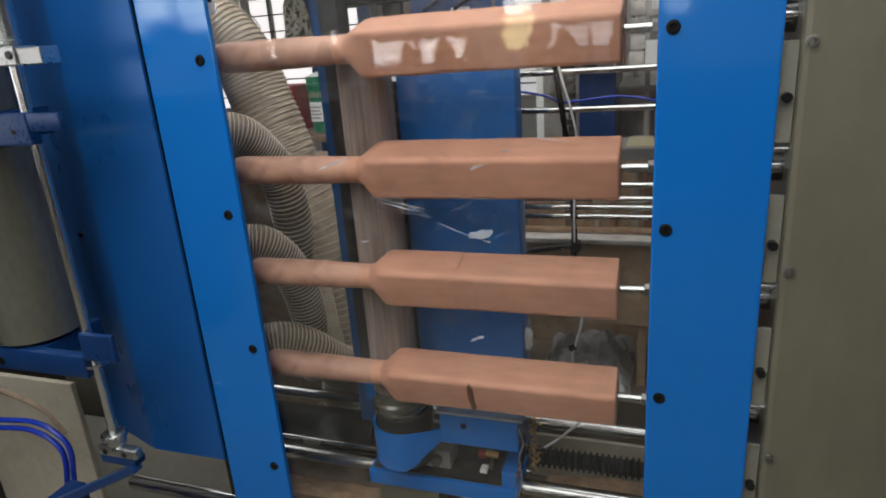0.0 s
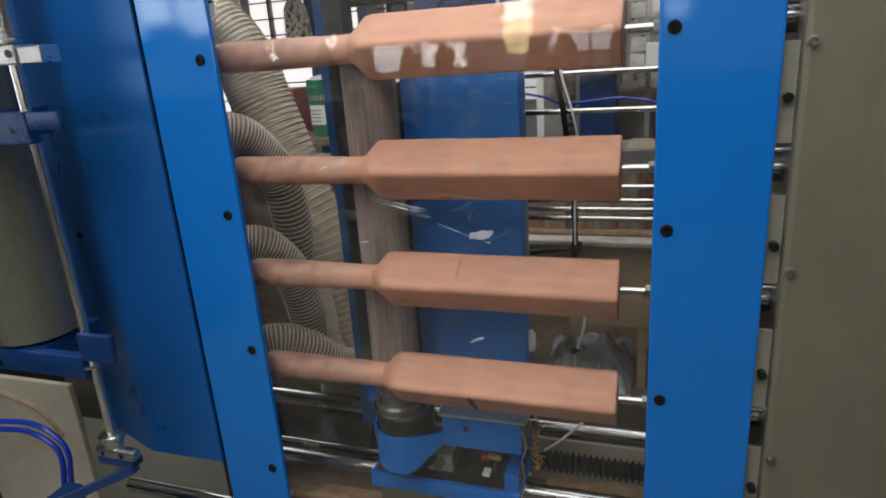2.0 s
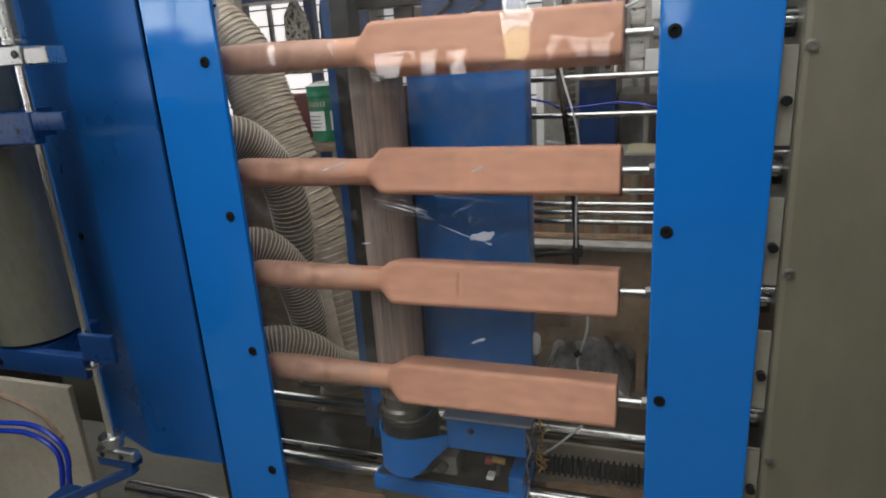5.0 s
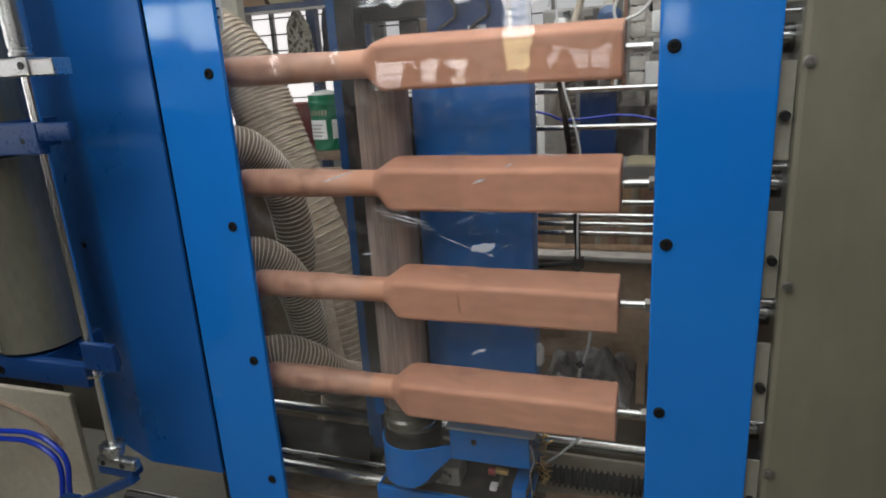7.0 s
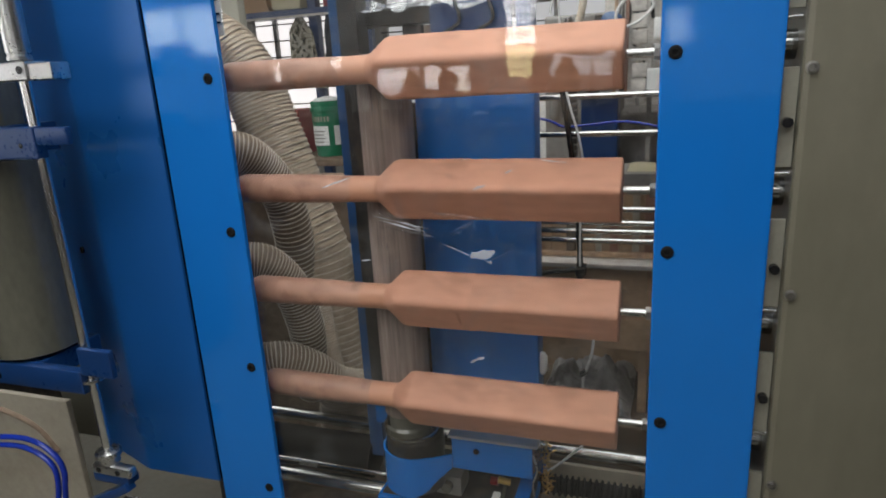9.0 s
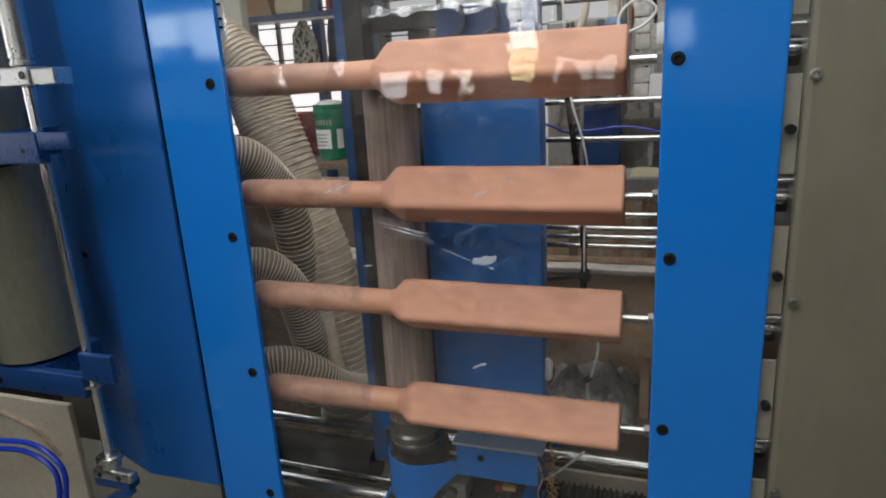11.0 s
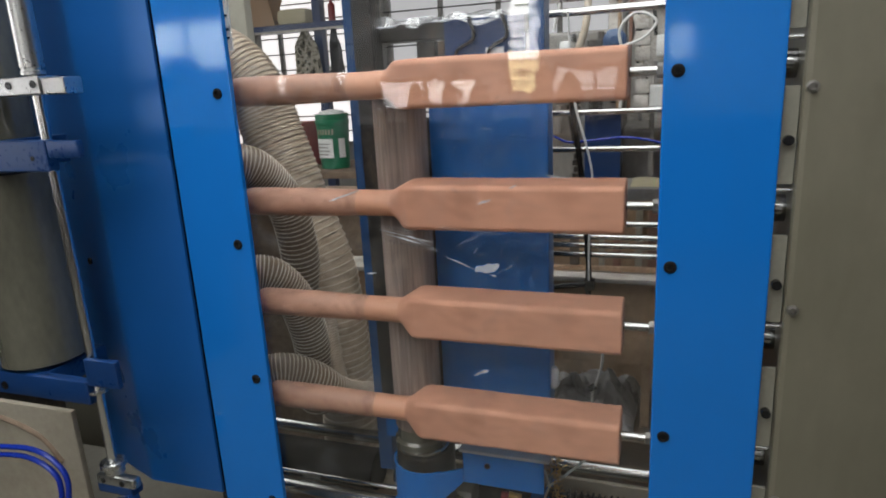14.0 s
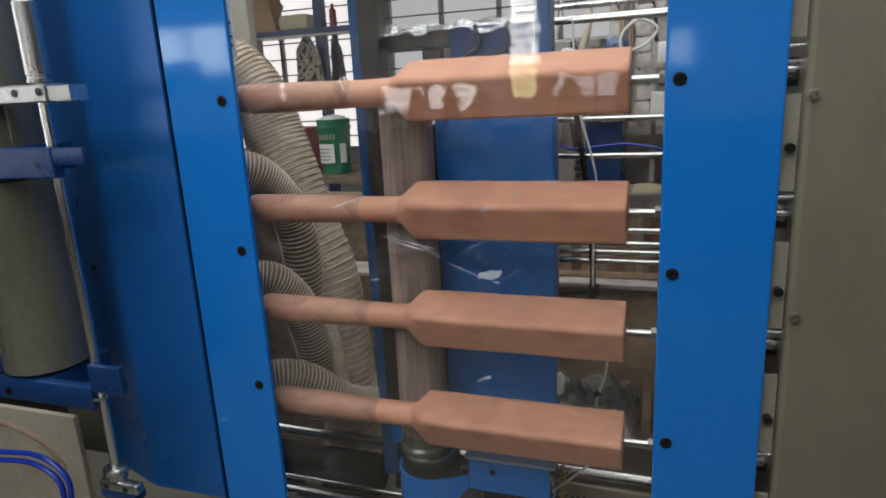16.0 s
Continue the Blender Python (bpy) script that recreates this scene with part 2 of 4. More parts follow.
CLOTH = camouflage()
DARKCLOTH = surface("dark_cloth", (0.02, 0.022, 0.03), (0.07, 0.07, 0.085), 0.95, 0, 12, 160, 0.3, dirt=(0.2, 0.17, 0.13), dirt_amount=0.4)
CARD = surface("cardboard", (0.3, 0.19, 0.11), (0.42, 0.28, 0.17), 0.85, 0, 5, 40, 0.2)
YELLOW = surface("yellow_plastic", (0.5, 0.45, 0.29), (0.6, 0.54, 0.37), 0.5, 0, 8, 50, 0.05)
FILM = clear("crumpled_film", (0.93, 0.92, 0.91), 0.15, 0.22, 0.0, 0.12, 0.5)
GREYPART = surface("grey_machine_paint", (0.15, 0.14, 0.13), (0.31, 0.295, 0.275), 0.5, 0.2, 9, 70, 0.1, dirt=(0.14, 0.1, 0.07), dirt_amount=0.6)
RODSTEEL = surface("ground_rod_steel", (0.6, 0.6, 0.59), (0.78, 0.78, 0.77), 0.2, 1, 9, 240, 0.03, (2, 2, 0.05))
BRUSHED = surface("brushed_steel", (0.42, 0.42, 0.41), (0.62, 0.62, 0.6), 0.35, 1, 6, 160, 0.05, (0.2, 2, 1))
SCUFF = clear("scuff", (1.0, 1.0, 1.0), 0.35, 0.3, 0.0, 0.06, 1.0)
SHEEN_SMEAR = clear("smear", (1.0, 1.0, 1.0), 0.35, 0.02, 0.0, 0.05, 1.0)
POSTBLUE = surface("dull_blue_paint", (0.004, 0.045, 0.14), (0.008, 0.07, 0.21), 0.4, 0, 6, 40, 0.08, dirt=(0.05, 0.07, 0.1), dirt_amount=0.6)
BLUEDUST = surface("dusty_blue_paint", (0.006, 0.12, 0.4), (0.009, 0.155, 0.5), 0.35, 0, 5, 30, 0.05, dirt=(0.16, 0.24, 0.36), dirt_amount=0.35)
REDWOOD = surface("reddish_wood", (0.2, 0.09, 0.06), (0.34, 0.18, 0.125), 0.8, 0, 8, 60, 0.2, (0.4, 2, 2), vary=0.2)
CREAM = surface("cream_paint", (0.3, 0.265, 0.205), (0.4, 0.355, 0.28), 0.45, 0, 2.5, 60, 0.05, dirt=(0.2, 0.15, 0.1), dirt_amount=0.6)
# wood tone with shade put into it, for recesses and silhouettes
SHADEWOOD = surface("shaded_dark_wood", (0.05, 0.033, 0.022), (0.13, 0.09, 0.06), 0.8, 0, 8, 60, 0.3, (0.4, 2, 2))
MOTTLED = surface("grimy_pale_paint", (0.3, 0.27, 0.235), (0.64, 0.6, 0.55), 0.6, 0, 13, 60, 0.2, dirt=(0.1, 0.075, 0.055), dirt_amount=0.7)
BAG = surface("grey_bag", (0.3, 0.29, 0.29), (0.6, 0.58, 0.57), 0.28, 0, 7, 40, 0.3, dirt=(0.1, 0.07, 0.05), dirt_amount=0.6)
FAINT = surface("faint_scratch", (0.33, 0.152, 0.092), (0.42, 0.2, 0.12), 0.7, 0, 20, 60, 0.1)
BRASS = surface("brass", (0.5, 0.3, 0.1), (0.65, 0.42, 0.16), 0.35, 1, 9, 70, 0.05)

# ---- building helpers ----


def box(bm, x0, x1, y0, y1, z0, z1, bevel=0.0):
    r = bmesh.ops.create_cube(bm, size=1, matrix=Matrix.Translation(((x0 + x1) / 2, (y0 + y1) / 2, (z0 + z1) / 2)) @ Matrix.Diagonal((abs(x1 - x0), abs(y1 - y0), abs(z1 - z0), 1)))
    if bevel:
        edges = list({e for v in r["verts"] for e in v.link_edges})
        bmesh.ops.bevel(bm, geom=edges, offset=bevel, segments=2, affect="EDGES", profile=0.6)
    return bm


def rod(bm, a, b, r, r2=None, seg=24):
    a, b = Vector(a), Vector(b)
    m = Matrix.Translation((a + b) / 2) @ (b - a).to_track_quat("Z", "Y").to_matrix().to_4x4()
    bmesh.ops.create_cone(bm, cap_ends=True, segments=seg, radius1=r, radius2=r if r2 is None else r2, depth=(b - a).length, matrix=m)
    return bm


def smooth_path(points, n):
    """n points on a smooth curve through the given ones."""
    p = [Vector(q) for q in points]
    p = [p[0] * 2 - p[1], *p, p[-1] * 2 - p[-2]]
    out = []
    for i in range(n):
        s = i / (n - 1) * (len(p) - 3)
        k = min(int(s), len(p) - 4)
        u = s - k
        a, b, c, d = p[k:k + 4]
        out.append(0.5 * (2 * b + (c - a) * u + (2 * a - 5 * b + 4 * c - d) * u * u + (3 * b - a - 3 * c + d) * u ** 3))
    return out


def sweep(bm, path, radius, seg=12):
    """A round tube along the path; radius is a number or a function of the index."""
    side, rings = None, []
    for i, c in enumerate(path):
        ahead = (path[min(i + 1, len(path) - 1)] - path[max(i - 1, 0)]).normalized()
        if side is None:
            side = ahead.orthogonal().normalized()
        side = (side - ahead * side.dot(ahead)).normalized()
        up = ahead.cross(side)
        r = radius(i) if callable(radius) else radius
        rings.append([bm.verts.new(c + r * (math.cos(math.tau * k / seg) * side + math.sin(math.tau * k / seg) * up)) for k in range(seg)])
    for a, b in zip(rings, rings[1:]):
        for k in range(seg):
            bm.faces.new((a[k], a[(k + 1) % seg], b[(k + 1) % seg], b[k]))
    bm.faces.new(rings[0][::-1]), bm.faces.new(rings[-1])
    return bm


def turned(bm, profile, seg=32, axis="z"):
    """A solid of revolution from (distance along the axis, radius) pairs; the axis runs through the origin."""
    rings = []
    for h, r in profile:
        ring = []
        for k in range(seg):
            c, s = r * math.cos(math.tau * k / seg), r * math.sin(math.tau * k / seg)
            ring.append(bm.verts.new((c, s, h) if axis == "z" else (h, c, s)))
        rings.append(ring)
    for a, b in zip(rings, rings[1:]):
        for k in range(seg):
            bm.faces.new((a[k], a[(k + 1) % seg], b[(k + 1) % seg], b[k]))
    bm.faces.new(rings[0][::-1]), bm.faces.new(rings[-1])
    return bm


def mesh_of(name, bm, material, origin=(0, 0, 0), angle=35):
    bmesh.ops.recalc_face_normals(bm, faces=bm.faces)
    bmesh.ops.translate(bm, verts=bm.verts, vec=-Vector(origin))
    for f in bm.faces:
        f.smooth = True
    for e in bm.edges:
        # a large flat face keeps its own normals beside the narrow faces of a bevel
        turn, areas = e.calc_face_angle(0), sorted(f.calc_area() for f in e.link_faces)
        e.smooth = len(areas) == 2 and turn < radians(angle) and not (turn > 0.06 and areas[1] > 12 * areas[0])
    me = bpy.data.meshes.new(name)
    bm.to_mesh(me)
    bm.free()
    me.materials.append(material)
    return me


def thing(name, base, label, category, group="", kind=""):
    """An Empty at the thing's base; its parts are built in world space."""
    ob = new(name)
    ob.empty_display_size = 0.05
    ob.location = base
    return tagged(ob, label, category, group, kind)


def whole(parent):
    p = Vector((0, 0, 0))
    while parent:
        p += parent.location
        parent = parent.parent
    return p


def part(name, bm, material, parent, label="", origin=None):
    """One mesh under a thing or part, from a bmesh in world space."""
    base = whole(parent)
    at = Vector(origin) if origin is not None else base
    ob = new(name, mesh_of(name, bm, material, at))
    ob.parent = parent
    ob.location = at - base
    return tagged(ob, label)


def single(name, bm, material, label, category, group="", kind=""):
    """A thing of one mesh, with its origin at its base."""
    xs = [v.co for v in bm.verts]
    base = Vector((sum(v.x for v in xs) / len(xs), sum(v.y for v in xs) / len(xs), min(v.z for v in xs)))
    ob = new(name, mesh_of(name, bm, material, base))
    ob.location = base
    return tagged(ob, label, category, group, kind)


def B():
    return bmesh.new()

# ---- the workshop ----


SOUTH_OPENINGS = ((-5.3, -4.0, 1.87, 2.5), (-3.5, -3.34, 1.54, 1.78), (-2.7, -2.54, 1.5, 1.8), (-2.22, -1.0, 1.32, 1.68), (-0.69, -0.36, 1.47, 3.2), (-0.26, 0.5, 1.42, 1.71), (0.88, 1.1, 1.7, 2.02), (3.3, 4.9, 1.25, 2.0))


def workshop():
    single("floor", box(B(), -7, 7, -6, 6, -0.1, 0), CONCRETE, "grey dusty concrete workshop floor", "floor", kind="structure")
    single("ceiling", box(B(), -7, 7, -6, 6, 3.6, 3.75), PLASTER, "pale plastered workshop ceiling", "ceiling", kind="structure")
    # unseen; dark so that it throws less light on the right side
    single("wall_east", box(B(), 7, 7.2, -6, 6, 0, 3.6), DARKWALL, "unseen workshop side wall, dark to cut light from the right", "wall", kind="structure")
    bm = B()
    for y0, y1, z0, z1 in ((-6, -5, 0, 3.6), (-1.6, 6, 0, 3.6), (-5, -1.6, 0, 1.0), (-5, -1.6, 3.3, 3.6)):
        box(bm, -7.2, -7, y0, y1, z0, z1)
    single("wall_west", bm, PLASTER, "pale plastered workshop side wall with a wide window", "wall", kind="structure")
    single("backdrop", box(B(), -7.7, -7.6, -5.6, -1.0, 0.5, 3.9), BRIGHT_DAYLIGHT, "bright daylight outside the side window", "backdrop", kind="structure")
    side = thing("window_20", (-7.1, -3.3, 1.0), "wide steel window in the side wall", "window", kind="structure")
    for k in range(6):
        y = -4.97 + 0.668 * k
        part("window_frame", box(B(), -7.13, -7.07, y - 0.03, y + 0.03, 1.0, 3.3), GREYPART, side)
    bm = B()
    box(bm, -7, 7, 5.5, 5.7, 0, 0.95), box(bm, -7, 7, 5.5, 5.7, 3.4, 3.6)
    for x0, x1 in ((-7, -5.6), (-2.2, -2.0), (1.1, 1.4), (4.8, 7)):
        box(bm, x0, x1, 5.5, 5.7, 0.95, 3.4)
    single("wall_north", bm, PLASTER, "pale plastered workshop wall with wide windows", "wall", kind="structure")
    single("backdrop", box(B(), -7, -2.3, 6.4, 6.6, 0.3, 4.4), DAYLIGHT, "bright hazy daylight outside the windows", "backdrop", kind="structure")
    single("backdrop", box(B(), -2.3, 7, 6.4, 6.6, 0.3, 4.4), GREY_OUTSIDE, "dim grey yard wall outside the windows", "backdrop", kind="structure")
    low, high, x = B(), B(), -7
    pieces = []
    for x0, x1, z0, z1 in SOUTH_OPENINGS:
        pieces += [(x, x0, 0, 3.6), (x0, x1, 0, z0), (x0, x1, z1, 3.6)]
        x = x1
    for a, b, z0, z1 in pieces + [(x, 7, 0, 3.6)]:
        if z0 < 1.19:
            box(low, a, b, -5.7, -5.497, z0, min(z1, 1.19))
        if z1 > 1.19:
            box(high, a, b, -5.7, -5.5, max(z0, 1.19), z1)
    # unseen wall, pale above and dark below to grade the sheet's reflections
    single("wall_south", high, WHITEWASH, "pale plastered workshop wall with barred windows", "wall", kind="structure")
    single("dado", low, DARKWALL, "dark lower part of the wall, set for the sheet's reflections", "wall", kind="structure")
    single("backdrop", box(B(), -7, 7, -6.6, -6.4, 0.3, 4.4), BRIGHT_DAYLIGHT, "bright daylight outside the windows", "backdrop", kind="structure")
    single("backdrop", box(B(), -1.1, -0.33, -5.8, -5.75, 1.8, 3.6), OPEN_SKY, "open sky outside the open casement", "backdrop", kind="structure")
    # added glowing panel, reflected as a pale veil over the top blank
    single("backdrop", box(B(), -0.329, 0.7, -5.8, -5.75, 1.2, 2.2), VEIL_GLOW, "glowing pale panel for the veil reflected in the sheet", "backdrop", kind="structure")
    single("backdrop", box(B(), -6.9, -3.7, -6.3, -6.25, 1.3, 3.9), OPEN_SKY, "open sky outside the side window", "backdrop", kind="structure")
    single("backdrop", box(B(), -1.1, -0.33, -5.8, -5.75, 0.9, 1.799), YELLOW_OUTSIDE, "sunlit yellow sheet outside the open casement", "backdrop", kind="structure")


def window_grille(name, x0, x1, y, z0, z1, inward, gap=0.11):
    w = thing(name, ((x0 + x1) / 2, y, z0), "white barred workshop window in bright daylight", "window", kind="structure")
    bm = B()
    e = min(0.05, (x1 - x0) * 0.06)
    for a, b, c, d in ((x0, x1, z0, z0 + e), (x0, x1, z1 - e, z1), (x0, x0 + e, z0 + e, z1 - e), (x1 - e, x1, z0 + e, z1 - e)):
        box(bm, a, b, y - 0.03, y + 0.03, c, d)
    n = max(1, round((x1 - x0) / 0.6))
    for i in range(1, n):
        x = x0 + (x1 - x0) * i / n
        box(bm, x - 0.025, x + 0.025, y - 0.02, y + 0.02, z0 + e, z1 - e)
    part("window_frame", bm, GREYPART, w)
    n = max(2, round((z1 - z0) / gap))
    for i in range(1, n):
        z = z0 + (z1 - z0) * i / n
        part("bar", rod(B(), (x0, y + 0.06 * inward, z), (x1, y + 0.06 * inward, z), 0.008, seg=8), DARK, w)


# ---- the machine's frame ----


def bolt(parent, x, y, z, r=0.011):
    bm = B()
    turned(bm, ((0, r), (0.002, r), (0.0035, r * 0.85), (0.004, r * 0.5), (0.001, r * 0.45), (0.001, 0.0005)), 20)
    bmesh.ops.transform(bm, matrix=pose(x, y, z, 90), verts=bm.verts)
    return part("bolt", bm, BOLTBLACK, parent, origin=(x, y, z))


def bent_sheet(line, z0, z1, thick, drop=0.0):
    """A sheet of steel bent along upright lines, given by its plan line; its lower edge falls to the end by drop."""
    bm, rows = B(), []
    for k, (x, y) in enumerate(line):
        a, b = Vector(line[max(k - 1, 0)]), Vector(line[min(k + 1, len(line) - 1)])
        d = (b - a).normalized()
        n = Vector((d.y, -d.x)) * (-thick if d.x < 0 else thick)
        low = z0 - drop * abs(x - line[0][0])
        rows.append([bm.verts.new((x, y, low)), bm.verts.new((x, y, z1)), bm.verts.new((x - n.x, y + abs(n.y), z1)), bm.verts.new((x - n.x, y + abs(n.y), low))])
    for p, q in zip(rows, rows[1:]):
        for k in range(4):
            bm.faces.new((p[k], p[(k + 1) % 4], q[(k + 1) % 4], q[k]))
    bm.faces.new(rows[0]), bm.faces.new(rows[-1][::-1])
    return bm


def ragged(start, end, wide, seed):
    """A thin mark with a ragged outline on the face of the clear sheet, from start to end (x, z)."""
    a, b = Vector((start[0], 0.0143, start[1])), Vector((end[0], 0.0143, end[1]))
    side = (b - a).cross(Vector((0, 1, 0))).normalized() * wide
    n, edge = 9, []
    for sign in (1, -1):
        for i in range(n):
            u = (i + 0.5) / n if sign > 0 else 1 - (i + 0.5) / n
            swell = math.sin(math.pi * u) ** 0.6 * (0.7 + 1.1 * noise.noise((seed * 1.7, u * 3.5, sign * 2)))
            edge.append(a.lerp(b, u) + side * sign * max(0.12, swell))
    bm = B()
    low, top = [bm.verts.new(p) for p in edge], [bm.verts.new(p - Vector((0, 0.0005, 0))) for p in edge]
    bm.faces.new(low), bm.faces.new(top[::-1])
    for q in range(len(edge)):
        r = (q + 1) % len(edge)
        bm.faces.new((low[q], low[r], top[r], top[q]))
    return bm


def frame_of_machine():
    m = thing("sanding_machine", (0.46, 0.25, 0), "blue-painted steel frame of a wood sanding machine", "machine")
    left = part("front_plate", box(B(), -0.137, 0.033, 0, 0.012, 0.02, 2.3, 0.0015), BLUE, m, "glossy blue steel plate with black bolts", (-0.05, 0, 0.02))
    for i in range(6):
        bolt(left, 0, 0, 1.924 - 0.324 * i)
    right = part("front_plate", box(B(), 0.876, 1.057, 0, 0.012, 0.02, 2.3, 0.004), BLUE, m, "glossy blue steel plate with black bolts", (0.97, 0, 0.02))
    for i in range(6):
        bolt(right, 0.899, 0, 1.931 - 0.333 * i)
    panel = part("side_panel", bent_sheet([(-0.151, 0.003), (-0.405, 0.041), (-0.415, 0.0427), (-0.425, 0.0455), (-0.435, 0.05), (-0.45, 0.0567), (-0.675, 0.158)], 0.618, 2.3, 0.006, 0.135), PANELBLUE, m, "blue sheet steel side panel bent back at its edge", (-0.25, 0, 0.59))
    part("back_plate", box(B(), -0.95, -0.5, 0.24, 0.255, 0.5, 2.2, 0.003), GREYMETAL, m, "dark grey steel back plate")
    part("window_sheet", box(B(), 0.02, 0.89, 0.0145, 0.0175, 0.3, 2.3), ACRYLIC, m, "clear scuffed acrylic guard sheet").visible_shadow = False
    sheet = m.children[-1]
    for k, (x0, z0, x1, z1, w) in enumerate(((0.471, 1.266, 0.545, 1.237, 0.0012), (0.536, 1.234, 0.59, 1.252, 0.012), (0.566, 1.232, 0.582, 1.226, 0.003), (0.33, 1.317, 0.461, 1.29, 0.0014), (0.345, 1.308, 0.443, 1.285, 0.0012), (0.40, 1.305, 0.455, 1.282, 0.001), (0.224, 1.371, 0.306, 1.398, 0.0022), (0.547, 1.37, 0.575, 1.38, 0.003), (0.525, 1.01, 0.56, 1.026, 0.004), (0.676, 1.426, 0.726, 1.42, 0.002), (0.61, 1.40, 0.625, 1.408, 0.002), (0.30, 1.22, 0.325, 1.222, 0.002))):
        part("scuff", ragged((x0, z0), (x1, z1), w, k), SCUFF, sheet, "pale scratch in the clear sheet")
    # pale strokes stand for white specks and for swirls of reflected light
    for k in range(34):
        x, z = random.uniform(0.33, 0.64), random.choice((random.uniform(1.38, 1.57), random.uniform(1.22, 1.33)))
        turn, reach = random.uniform(-0.6, 1.6), random.uniform(0.008, 0.032)
        part("smear", ragged((x, z), (x + reach * math.cos(turn), z + reach * math.sin(turn)), random.uniform(0.0008, 0.0026), 40 + k), SHEEN_SMEAR, sheet, "faint milky mark for specks and reflected light")
    # longer strokes painted as streaks of light reflected in the sheet
    for k, (x0, z0, x1, z1, w) in enumerate(((0.46, 1.325, 0.6, 1.31, 0.004), (0.5, 1.285, 0.56, 1.315, 0.003), (0.55, 1.215, 0.62, 1.255, 0.004), (0.34, 1.295, 0.47, 1.275, 0.004), (0.33, 1.325, 0.42, 1.31, 0.003))):
        part("smear", ragged((x0, z0), (x1, z1), w, 90 + k), SHEEN_SMEAR, sheet, "faint milky mark for specks and reflected light")
    part("bolt", rod(B(), (-0.558, 0.108, 1.185), (-0.561, 0.1005, 1.185), 0.009), BLACK, panel)
    # posts behind the plates
    part("post", box(B(), -0.34, -0.26, 0.06, 0.13, 0.62, 2.3, 0.004), BLUE, m)
    # black strip that gives the open joint its dark shade
    part("gap_strip", box(B(), -0.16, -0.11, 0.0125, 0.02, 0.5, 2.3), BLACK, m, "black strip for the shade in the joint of the plates")
    part("post", box(B(), 0.93, 1.03, 0.12, 0.22, 0, 2.3, 0.004), BLUE, m)
    # bed
    part("bed", box(B(), -0.22, 1.6, 0.12, 0.75, 0.0, 0.43, 0.004), DUSTY, m, "machine bed covered with wood dust")
    for y, z, r in ((0.2, 0.515, 0.021), (0.4, 0.579, 0.019)):
        part("guide_rail", rod(B(), (-0.62, y, z), (1.25, y, z), r), RAILSTEEL, m, "polished steel guide rail")
    part("guide_bar", rod(B(), (-0.22, 0.2415, 0.5335), (0.6, 0.2415, 0.5335), 0.007, seg=16), STEEL, m, "thin bright bar above the front rail")
    part("lower_rail", rod(B(), (-0.66, 0.15, 0.347), (-0.23, 0.15, 0.347), 0.022), STEEL, m, "polished steel rail below the panel")
    for y, z in ((0.45, 1.740), (0.45, 1.512), (0.45, 1.424), (0.45, 1.239), (0.45, 1.205), (0.45, 1.183), (0.45, 1.159)):
        part("guide_rod", rod(B(), (0.5, y, z), (1.25, y, z), 0.0075, seg=16), STEEL, m, "thin polished steel rod")
    part("grey_post", box(B(), -0.52, -0.445, 0.77, 0.81, 1.2505, 2.3, 0.004), POSTGREY, m, "grey-green steel post behind the hose")
    foil = part("hose_bracket", box(B(), -0.264, -0.238, 0.396, 0.402, 1.712, 1.9, 0.001), WHITE, m, "bright steel bracket beside the hose")
    for z in (1.742, 1.764, 1.80):
        part("slot", box(B(), -0.258, -0.243, 0.3945, 0.3958, z, z + 0.006), BLACK, foil)
    for z in (1.757, 1.787):
        part("guide_rod", rod(B(), (0.5, 0.6, z), (1.3, 0.6, z + 0.006), 0.008, seg=16), ALU, m, "thin pale steel rod")
    part("bed_rib", box(B(), -0.5, 1.3, 0.362, 0.374, 0.43, 0.562, 0.002), CREAM, m, "pale steel rib under the rail")
    part("rear_beam", box(B(), -0.2, 1.3, 0.6, 0.7, 0.795, 1.04, 0.004), BEAMDUST, m, "dusty brown rear beam")
    part("beam_cap", box(B(), -0.2, 1.3, 0.585, 0.705, 1.0405, 1.054, 0.002), MOTTLED, m, "pale strip along the beam's top")
    part("beam_strut", box(B(), 0.842, 0.866, 0.605, 0.63, 0.601, 0.794, 0.002), BEAMDUST, m, "dusty brown strut under the beam")
    path = [Vector((0.2 + 0.003 * i, 0.30, 0.54)) for i in range(350)]
    part("lead_screw", sweep(B(), path, lambda i: 0.028 if i % 5 in (0, 1) else 0.02, 20), BOLTBLACK, m, "black greasy lead screw")


def control_box():
    c = thing("headstock_box", (1.5, 0.25, 0), "beige-painted steel headstock box beside the plate", "machine cover")
    part("cover", box(B(), 1.083, 2.2, 0.0, 0.5, 0.0, 2.3, 0.010), BEIGE, c)
    low = 0.0
    for z in sorted(BAT_Z) + [2.36]:
        part("return_strip", box(B(), 1.0585, 1.0812, 0.014, 0.02, low, z - 0.034, 0.0008), PALEBEIGE, c, "pale beige inner edge of the cover")
        low = z + 0.052
    for z in (1.93, 1.564, 1.198, 0.83):
        bm = B()
        turned(bm, ((0, 0.0095), (0.0015, 0.0095), (0.002, 0.0068), (0.008, 0.0068), (0.008, 0.0042), (0.003, 0.0038), (0.003, 0.0004)), 18)
        bmesh.ops.transform(bm, matrix=pose(1.095, 0, z, 90), verts=bm.verts)
        part("screw", bm, PINSTEEL, c, origin=(1.095, 0, z))


